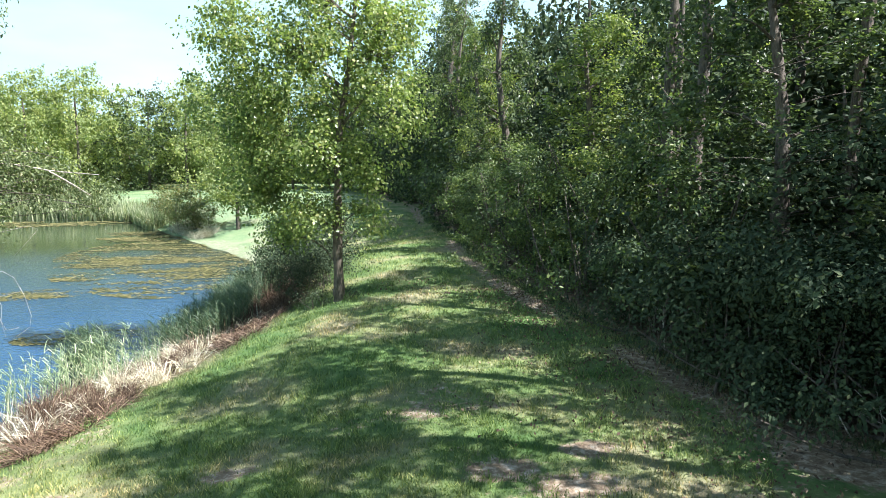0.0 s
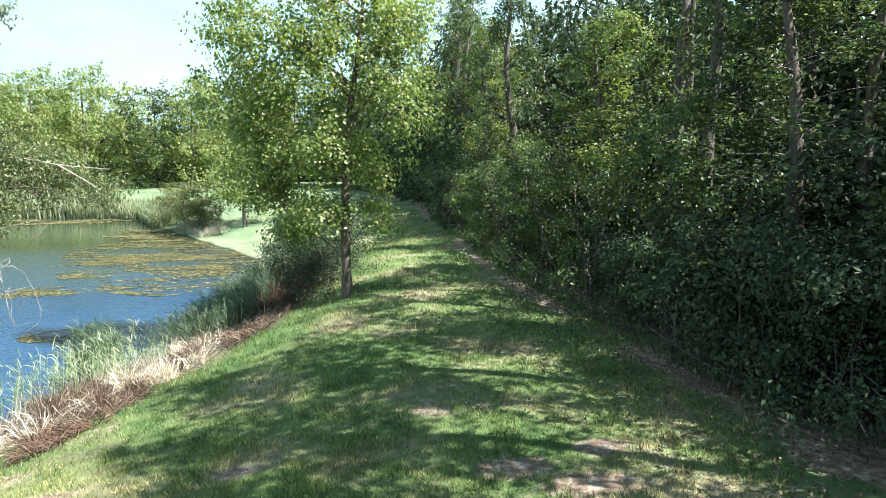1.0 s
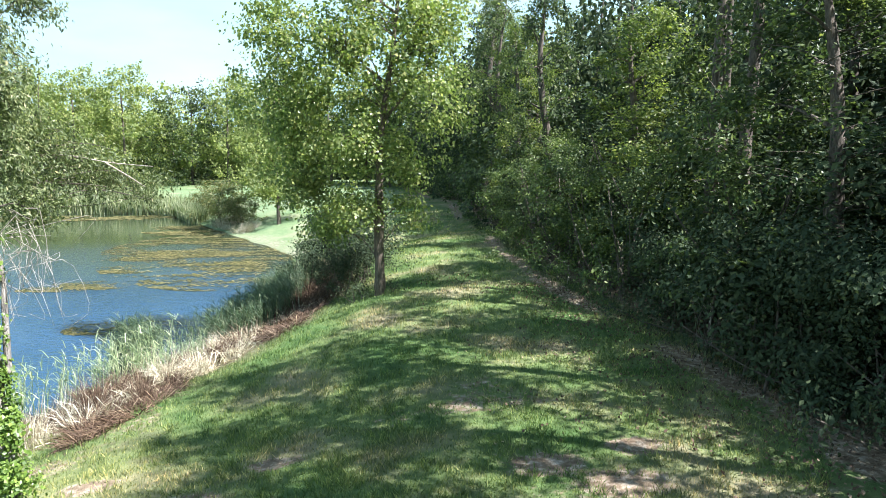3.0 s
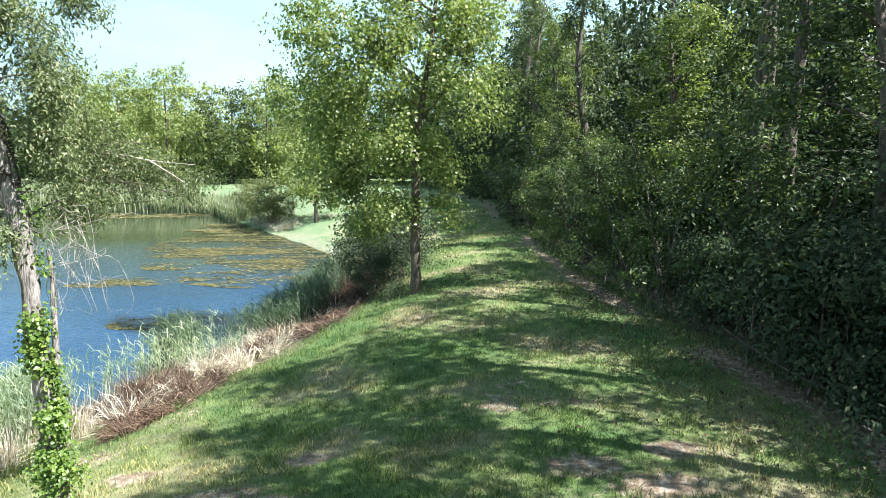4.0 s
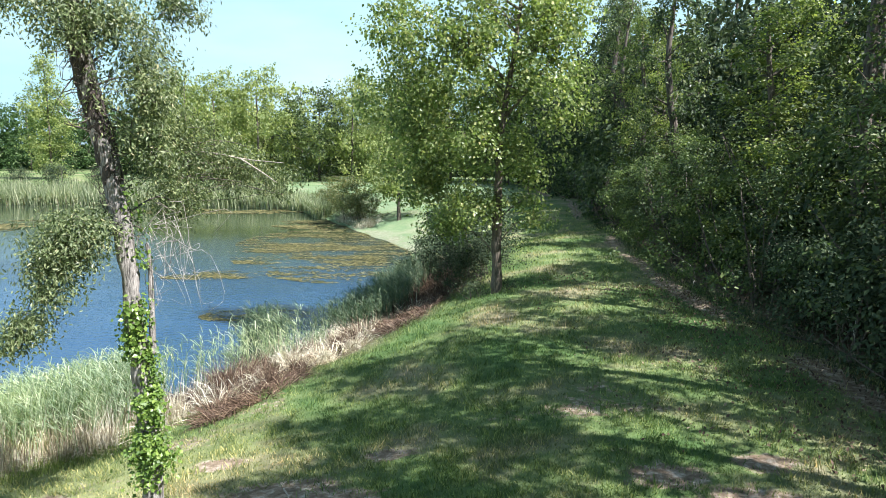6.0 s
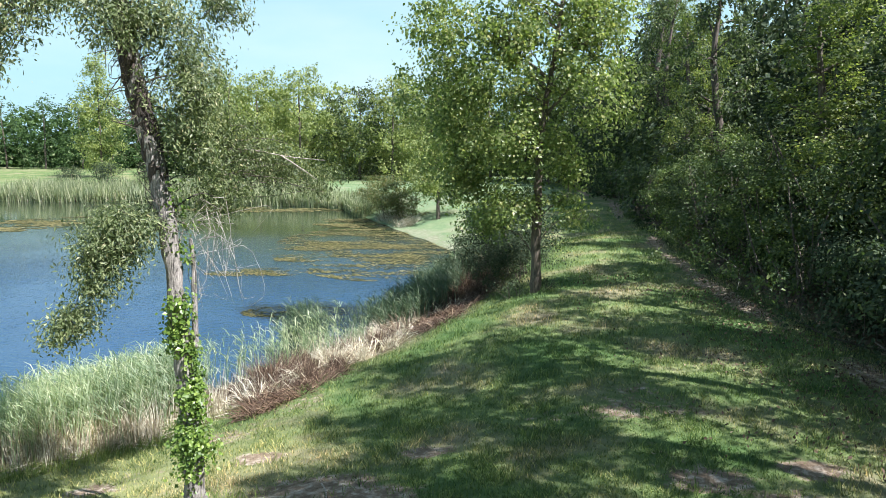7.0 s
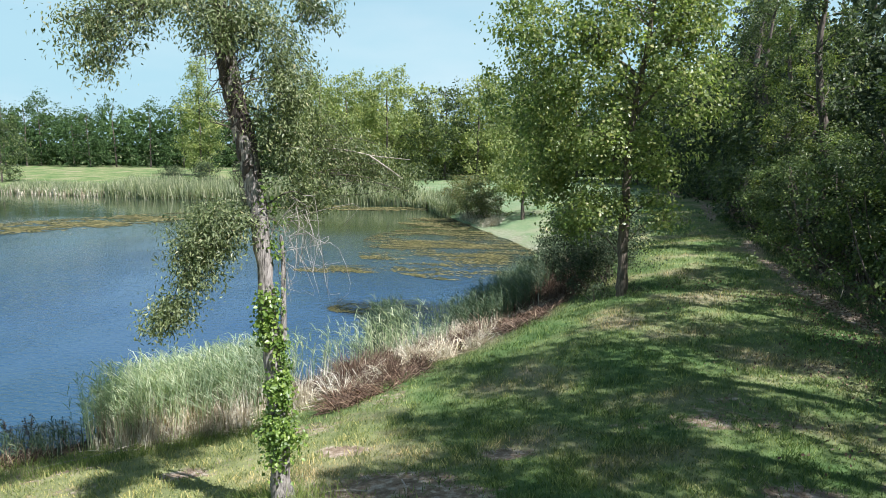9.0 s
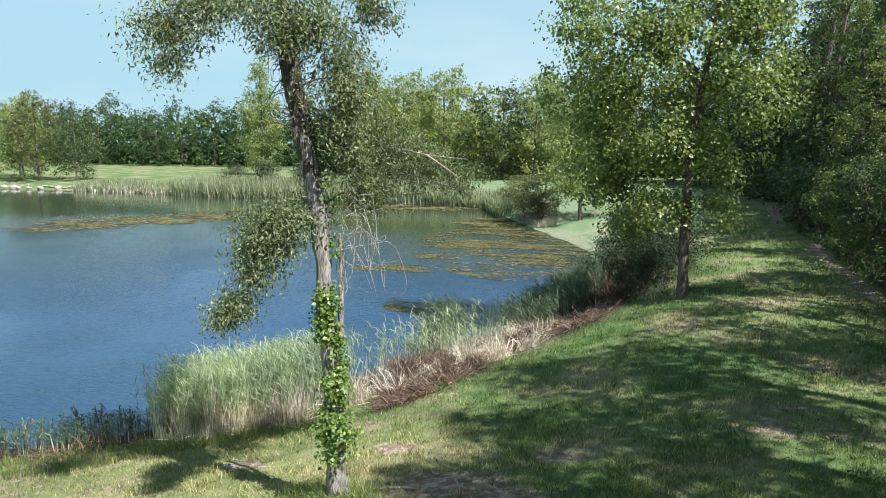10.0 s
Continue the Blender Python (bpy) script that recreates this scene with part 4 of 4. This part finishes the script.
def straw_bed(box, dlo, dhi, n, h, mat, seed, label, lean=0.8, name="dead_grass"):
    g = rng_of(seed)
    B = footed(strip_points(n, box, dlo, dhi, seed, 1.7))
    tuft = np.floor(B[:, :2] * 2.2)
    a = (np.sin(tuft[:, 0] * 12.9 + tuft[:, 1] * 78.2) * 43758.5) % 6.28 + g.normal(0, 0.7, n)
    D = np.stack([np.cos(a) * lean, np.sin(a) * lean, g.uniform(0.15, 1.0, n)], 1)
    return tagged(new(name, mesh_of(name, *blades(B, D, h * g.uniform(0.5, 1.2, n), 0.013, g.uniform(0.2, 0.9, n), seed, 0.6), mat)), label, "dead grass", kind="stuff")


reed_stand((-9.0, -7.0, 8.6, 11.6), 0.1, 1.5, 1900, 1.36, REED, 401, "green common reed with pale dead stalks at the water's edge", leafy=8, width=0.011, dead=2.2)
reed_stand((-8.1, -5.4, 11.0, 15.6), -0.1, 0.9, 190, 1.35, REED, 403, "sparse green reed on the bank", dead=0.8)
reed_stand((-11.6, -9.2, 6.6, 9.4), 0.1, 1.1, 260, 0.6, REED_DARK, 405, "low dark green sedge at the water's edge", dead=0.4)
reed_stand((-13.0, -11.3, 5.2, 7.4), 0.0, 1.2, 120, 1.2, REED, 407, "sparse green reed at the water's edge", dead=0.5)
reed_stand((-7.1, -6.3, 15.4, 16.6), -1.4, 0.6, 260, 1.35, REED_DARK, 409, "dark green sedge clump in the shallows", leafy=8, dead=0)
reed_stand((-6.4, -5.2, 14.6, 16.6), 0.0, 0.9, 120, 0.7, REED, 410, "low pale sedge on the bank", leafy=6, dead=0.6)
reed_stand((-5.9, -3.6, 16.9, 25.5), -0.2, 1.6, 1500, 1.1, REED_DARK, 411, "dense dark green sedge along the bank", leafy=7, dead=0.05)
straw_bed((-7.4, -3.2, 11.2, 18.5), 0.0, 2.3, 1700, 0.7, STRAW, 421, "flattened bleached dead grass on the bank", 0.55)
straw_bed((-7.4, -1.6, 10.6, 24.0), 0.2, 2.75, 19000, 0.5, LITTER, 423, "brown rotting reed litter on the bank", 1.0)
straw_bed((-7.0, -4.0, 11.6, 17.0), 0.2, 1.9, 1500, 0.7, LITTER, 424, "standing brown dead stalks on the bank", 0.3)
straw_bed((-4.4, -1.8, 19.6, 24.6), 1.0, 2.7, 1200, 0.75, LITTER, 425, "reddish dead stalks on the bank", 0.35)
straw_bed((-12.8, -7.2, 5.0, 11.0), 0.2, 1.3, 1800, 0.45, LITTER, 427, "brown litter at the foot of the reeds", 0.7)


def tussock(h, spread, n, mat, seed, name, label, category, group):
    """A fountain of dry blades out of one root, the outer ones fallen over."""
    g = rng_of(seed)
    a, r = g.uniform(0, 6.28, n), np.abs(g.normal(0, 0.11, n))
    B = np.stack([r * np.cos(a), r * np.sin(a), np.full(n, -0.03)], 1)
    fall = g.uniform(0.05, 1.0, n) ** 1.4 * spread
    D = np.stack([np.cos(a) * fall, np.sin(a) * fall, np.ones(n)], 1)
    top = tagged(new(name), label, category, group)
    part("upright_straw", mesh_of("upright_straw", *blades(B, D, h * g.uniform(0.35, 1.15, n), 0.010, g.uniform(0.2, 1.0, n), seed, 1.0), mat), top)
    k = n // 3
    a = g.uniform(0, 6.28, k)
    B = np.stack([0.1 * g.normal(size=k), 0.1 * g.normal(size=k), g.uniform(0.02, 0.1, k)], 1)
    D = np.stack([np.cos(a), np.sin(a), g.uniform(-0.12, 0.25, k)], 1)
    part("fallen_straw", mesh_of("fallen_straw", *blades(B, D, h * g.uniform(0.5, 1.0, k), 0.014, 0.2, seed + 1, 0.4), mat), top)
    return top


pale = tussock(0.75, 0.9, 800, STRAW, 461, "grass_tussock", "bleached straw-coloured dead grass tussock on the bank", "tussock", "dead tussocks on the bank")
set_down(pale, -5.35, 13.95)
for x, y, a, s in ((-4.55, 13.9, 30, 0.6), (-4.2, 15.0, 170, 0.55), (-5.85, 14.3, 60, 0.9), (-5.0, 14.75, 140, 0.75), (-4.85, 16.1, 250, 0.7), (-4.4, 16.3, 310, 0.65), (-4.3, 18.0, 110, 0.5), (-5.5, 15.4, 10, 0.7)):
    place(pale, x, y, a, s)
brown = tussock(0.8, 0.7, 560, LITTER, 463, "grass_tussock", "reddish-brown dead sedge tussock on the bank", "tussock", "dead tussocks on the bank")
set_down(brown, -6.1, 12.6)
for x, y, a, s in ((-5.2, 12.5, 15, 0.7), (-4.9, 13.2, 190, 0.6), (-5.5, 12.0, 280, 0.55), (-6.5, 13.1, 70, 0.9), (-5.6, 13.3, 160, 0.75), (-5.2, 15.0, 250, 0.8), (-4.7, 15.5, 30, 0.7), (-5.35, 14.5, 120, 0.85), (-3.9, 20.6, 200, 0.9), (-3.6, 21.4, 300, 1.0), (-3.9, 19.4, 80, 0.7), (-7.2, 11.7, 10, 0.7)):
    place(brown, x, y, a, s)


stalks = tussock(0.85, 0.28, 300, STRAW, 465, "reed_clump", "clump of bleached dead reed stalks at the reed's foot", "reeds", "dead reed clumps")
set_down(stalks, -7.95, 8.85)
for x, y, a, s in ((-8.25, 8.75, 70, 0.9), (-7.15, 9.75, 130, 1.0), (-6.95, 9.95, 200, 0.85), (-7.4, 9.45, 260, 0.7), (-6.55, 10.7, 320, 1.0), (-6.45, 11.05, 20, 0.9), (-10.9, 6.2, 90, 0.8), (-7.7, 9.15, 160, 0.65)):
    place(stalks, x, y, a, s)


def far_reeds(box, dlo, dhi, n, h, mat, seed, label):
    g = rng_of(seed)
    B = footed(strip_points(n, box, dlo, dhi, seed))
    D = np.stack([g.normal(0, 0.14, n), g.normal(0, 0.14, n), np.ones(n)], 1)
    return tagged(new("reed_bed", mesh_of("reed_bed", *blades(B, D, h * g.uniform(0.45, 1.15, n), 0.065, g.uniform(0, 0.8, n), seed), mat)), label, "reeds", kind="stuff")


far_reeds((-69.5, -52, 54, 66), -0.4, 3.2, 5500, 1.0, REED_FAR, 441, "pale green reed bed along the far shore")
far_reeds((-54, -36, 54, 66), -0.8, 3.2, 6500, 1.8, REED_FAR, 443, "tall reed bed on the far shore")
far_reeds((-37, -22, 54, 66), -0.8, 3.0, 6500, 1.75, REED_FAR, 445, "grey-green reed bed on the far shore")
far_reeds((-23, -15.5, 48, 60), -0.6, 2.0, 5000, 1.3, REED_FAR, 447, "pale reed bed at the head of the pond")
far_reeds((-69.0, -16, 46, 60), -0.5, 0.7, 3000, 0.8, STRAW, 449, "straw-coloured dead reed foot along the far shore")
straw_bed((-14.5, -10.5, 41, 47.5), 0.2, 2.2, 1500, 0.9, STRAW, 451, "pale dry grass tussocks on the shore", 0.4)
shore_bush = make_shrub("shore_bush", 2.5, 2.3, (LEAF_RUST, BARK_BROWN), 455, "olive-green bush with browning leaves on the shore", 85, 36, 0.13, 0.22, "bushes on the shore")
set_down(shore_bush, -12.6, 46.3)
for x, y, a, s in ((-13.9, 48.6, 90, 1.1), (-15.9, 51.4, 200, 0.9), (-11.6, 45.9, 300, 0.7)):
    place(shore_bush, x, y, a, s)
for x, y, s in ((-40, 59.5, 1.2), (-45, 60, 1.3), (-49, 60, 1.1)):
    place(bank, x, y, x * 40, s)

# ---- pondweed on the water ----
def weed_mat(cx, cy, rx, ry, turn, n, size, seed, label, open_at=1.0):
    g = rng_of(seed)
    a, r = g.uniform(0, 6.28, 7 * n), np.sqrt(g.uniform(0, 1, 7 * n))
    u, v = rx * r * np.cos(a), ry * r * np.sin(a)
    c, s = math.cos(radians(turn)), math.sin(radians(turn))
    x, y = cx + c * u - s * v, cy + s * u + c * v
    ok = (waves(x * 0.6, y * 1.3, 0.9 * open_at, seed) + 0.9 * waves(x * 0.5, y * 1.8, 2.6 * open_at, seed + 1) > r * 1.1 - 0.05 + g.normal(0, 0.6, len(r))) & (from_shore(x, y) < 0.1)
    x, y = x[ok][:n], y[ok][:n]
    m = len(x)
    k = 6
    ang = np.arange(k) * 2 * np.pi / k + g.uniform(0, 6.28, (m, 1))
    rr = size * g.uniform(0.4, 1.1, (m, 1)) * g.uniform(0.6, 1.2, (m, k))
    V = np.stack([x[:, None] + rr * np.cos(ang) * 1.6, y[:, None] + rr * np.sin(ang), WATER_Z + 0.006 + 0.012 * g.uniform(0, 1, (m, 1)) + 0 * ang], -1).reshape(-1, 3)
    F = (np.arange(m)[:, None, None] * k + np.array([[0, 1, 2, 3], [0, 3, 4, 5]])[None]).reshape(-1, 4)
    return tagged(new("pondweed_mat", mesh_of("pondweed_mat", V, F, WEED)), label, "pondweed", kind="stuff")


weed_mat(-10.6, 33.5, 8.8, 4.8, 116, 13000, 0.056, 501, "olive-brown floating pondweed along the shore")
weed_mat(-12.8, 26.4, 2.4, 1.0, 20, 1300, 0.045, 502, "small floating patch of pondweed", 1.6)
weed_mat(-8.75, 20.1, 1.7, 0.9, 12, 1500, 0.035, 503, "small floating patch of pondweed", 1.8)
weed_mat(-37.5, 36.5, 10.5, 3.8, 62, 5000, 0.12, 504, "long floating raft of pondweed", 0.8)
weed_mat(-26, 52.5, 9.0, 2.2, 5, 2200, 0.14, 505, "floating pondweed along the far shore")
weed_mat(-15, 44, 4.0, 2.5, 120, 2200, 0.09, 506, "floating pondweed at the head of the pond")

# ---- grass blades on the dam ----
def turf_blades(n, ymax, seed, h, w):
    g = rng_of(seed)
    d = 4.6 * (ymax / 4.6) ** g.uniform(0, 1, 3 * n) * 1.05
    a = g.uniform(radians(-32), radians(64), 3 * n)
    x, y = -d * np.sin(a), d * np.cos(a)
    keep = (from_shore(x, y) > litter_width(y) - 0.1 + 0.15 * waves(x, y, 2.0, 63)) & (x < wood_edge(y) + 0.4) & (g.uniform(0, 1, 3 * n) > 1.15 * bareness(x, y) + 0.0)
    x, y, d = x[keep][:n], y[keep][:n], d[keep][:n]
    m = len(x)
    tuft = 0.55 + 0.8 * smooth(-0.5, 0.8, waves(x, y, 5.0, 61))
    B = np.stack([x, y, ground_z(x, y) - 0.008], 1)
    D = np.stack([g.normal(0, 0.5, m), g.normal(0, 0.5, m), np.ones(m)], 1)
    L = h * tuft * g.uniform(0.5, 1.3, m) * (1 + d * 0.012)
    return grass_quads(B, D, L, w * (0.6 + d * 0.05), seed)


tagged(new("lawn_grass", mesh_of("lawn_grass", *turf_blades(140000, 40, 601, 0.068, 0.012), BLADES)), "short mown green grass with dry yellow blades", "grass", kind="stuff")

# ---- small things on the grass and the banks ----
def lying(name, pts, r0, r1, mat, label, category, k=7):
    """A piece of wood lying along the ground through points of the plan."""
    p = np.array([(x, y, on_ground(x, y) + r0 * 0.8 + up) for x, y, up in pts])
    n = 9
    return tagged(new(name, mesh_of(name, *tube(curve_pts(p, n), np.linspace(r0, r1, n), k, 0.08, 5), mat, True)), label, category)


lying("stick", [(-3.95, 6.85, 0.0), (-3.6, 6.98, 0.02), (-3.25, 7.02, 0.0)], 0.016, 0.008, BARK_PALE, "pale dry stick lying on the worn grass", "stick")
lying("stick", [(-2.95, 7.35, 0.0), (-2.8, 7.1, 0.02), (-2.7, 6.85, 0.0)], 0.011, 0.006, BARK_PALE, "short pale twig lying on bare soil", "stick")
lying("driftwood_log", [(-4.35, 18.1, 0.02), (-4.1, 18.25, 0.05), (-3.8, 18.45, 0.04)], 0.075, 0.05, BARK_PALE, "bleached driftwood log lying in the bank litter", "log")
lying("driftwood_log", [(-4.8, 16.4, 0.0), (-4.4, 16.55, 0.04), (-4.05, 16.75, 0.02)], 0.045, 0.03, BARK_PALE, "short bleached branch lying in the bank litter", "log")
lying("branch", [(-9.0, 7.6, 0.02), (-8.3, 8.3, 0.05), (-7.9, 8.6, 0.02)], 0.012, 0.006, BARK_PALE, "thin dry branch at the foot of the reeds", "branch")


def dock(h, seed):
    """A withered dock: bare stems with dark seed heads."""
    g = rng_of(seed)
    top = tagged(new("dock_plant"), "withered dock plant with dark brown seed heads", "plant", "withered docks")
    for i in range(3):
        b = np.array([g.normal(0, 0.12), g.normal(0, 0.12), h * g.uniform(0.75, 1.1)])
        line = curve_pts([(0, 0, -0.05), b * 0.5 + np.array([g.normal(0, 0.03), 0, 0]), b], 8)
        stem = part("stem", mesh_of("stem", *tube(line, np.linspace(0.008, 0.004, 8), 5), BARK_BROWN, True), top)
        c = b + g.normal(size=(40, 3)) * np.array([0.018, 0.018, 0.08]) - np.array([0, 0, 0.08])
        tagged(part("seed_head", mesh_of("seed_head", *leaves(c, 0.028, seed + i, 0.2, 0.8), LITTER), stem), kind="stuff")
    return top


withered = dock(0.6, 711)
set_down(withered, -10.35, 8.35)
for x, y, a, s in ((-10.0, 8.45, 80, 1.1), (-10.9, 7.7, 160, 0.85), (-9.75, 8.8, 220, 0.8)):
    place(withered, x, y, a, s)


def stone_mesh(seed):
    g = rng_of(seed)
    bm = bmesh.new()
    bmesh.ops.create_icosphere(bm, subdivisions=2, radius=0.5)
    for v in bm.verts:
        v.co *= 1 + 0.35 * noise.noise(v.co * 1.7 + Vector((seed, 0, 0)))
        v.co.z *= 0.6
    me = bpy.data.meshes.new("stone")
    bm.to_mesh(me)
    bm.free()
    me.materials.append(STONE)
    return me


g = rng_of(720)
shapes = [stone_mesh(i) for i in range(3)]
for i in range(26):
    x = -89 + i * 0.72 + g.uniform(-0.3, 0.3)
    y = float(np.interp(x, (-96, -80, -68), (46, 56, 57.4))) + g.uniform(0.2, 1.9)
    ob = tagged(new("stone", shapes[i % 3]), "pale limestone boulder on the far shore", "stone", "stones on the far shore")
    ob.matrix_basis = pose(x, y, on_ground(x, y) + 0.12, 0, 0, g.uniform(0, 360)) @ Matrix.Diagonal((*(g.uniform(0.35, 1.0, 3)), 1))

# unmown growth: round the willow's foot, along the foot of the reeds
def tall_grass(x, y, h, seed, label, mat=REED):
    g = rng_of(seed)
    n = len(x)
    B = np.stack([x, y, ground_z(x, y) - 0.01], 1)
    D = np.stack([g.normal(0, 0.35, n), g.normal(0, 0.35, n), np.ones(n)], 1)
    return tagged(new("tall_grass", mesh_of("tall_grass", *blades(B, D, h * g.uniform(0.5, 1.2, n), 0.009, g.uniform(0.1, 0.9, n), seed, 0.6), mat)), label, "grass", kind="stuff")


g = rng_of(730)
r, a = np.abs(g.normal(0.12, 0.22, 900)) + 0.1, g.uniform(0, 6.28, 900)
tall_grass(NX + r * np.cos(a) * 1.3, NY + r * np.sin(a), 0.3, 731, "unmown yellow-green grass round the willow's foot", LEAF_POPLAR)
q = strip_points(5200, (-12.0, -6.2, 5.0, 12.0), 1.1, 2.3, 732)
tall_grass(q[:, 0], q[:, 1], 0.22, 733, "unmown yellow-green grass at the foot of the reeds", LEAF_POPLAR)
q = strip_points(2600, (-6.4, -1.4, 12.0, 22.0), 2.5, 3.1, 734)
tall_grass(q[:, 0], q[:, 1], 0.14, 735, "uneven grass fringe along the bank", LEAF_WILLOW)

# a fringe of weeds and dead twigs where grass meets wood
y = g.uniform(6.5, 40, 3600)
x = wood_edge(y) + g.normal(0.25, 0.22, 3600)
tall_grass(x, y, 0.26, 737, "dark weeds along the edge of the wood", LEAF_SHRUB_SHADE)
for i in range(34):
    y = 7.5 + 26 * g.uniform() ** 1.5
    x = float(wood_edge(y)) + g.uniform(0.15, 0.7)
    z = on_ground(x, y)
    c = np.array([x, y, z])
    tip = c + np.array([g.normal(-0.25, 0.3), g.normal(0, 0.5), g.uniform(0.3, 1.5)])
    ob = new("dead_twig", mesh_of("dead_twig", *tube(curve_pts([c - np.array([0, 0, 0.05]), (c + tip) / 2 + g.normal(size=3) * 0.12, tip], 7), np.linspace(0.012, 0.004, 7), 5, 0.05), BARK_PALE if i % 3 == 0 else BARK_BROWN, True))
    tagged(ob, "bare dead twig standing at the wood's edge", "twig", "dead twigs at the wood's edge")

# fallen leaves under the wood's edge
g = rng_of(760)
q = np.stack([g.uniform(-2.5, 6.5, 30000), g.uniform(4.5, 20, 30000)], 1)
q = q[(q[:, 0] < wood_edge(q[:, 1]) + 0.5) & (g.uniform(0, 1, 30000) < smooth(-5.0, 0.4, q[:, 0] - wood_edge(q[:, 1])) ** 1.3) & (waves(q[:, 0], q[:, 1], 1.4, 761) > g.uniform(-0.7, 0.5, 30000))]
c = np.concatenate([q, (ground_z(q[:, 0], q[:, 1]) + g.uniform(0.01, 0.05, len(q)))[:, None]], 1)
tagged(new("fallen_leaves", mesh_of("fallen_leaves", *leaves(c, 0.055, 762, 0.0, 0.6, 0.4, 0.4), LITTER)), "brown fallen leaves scattered on the grass", "leaves", kind="stuff")
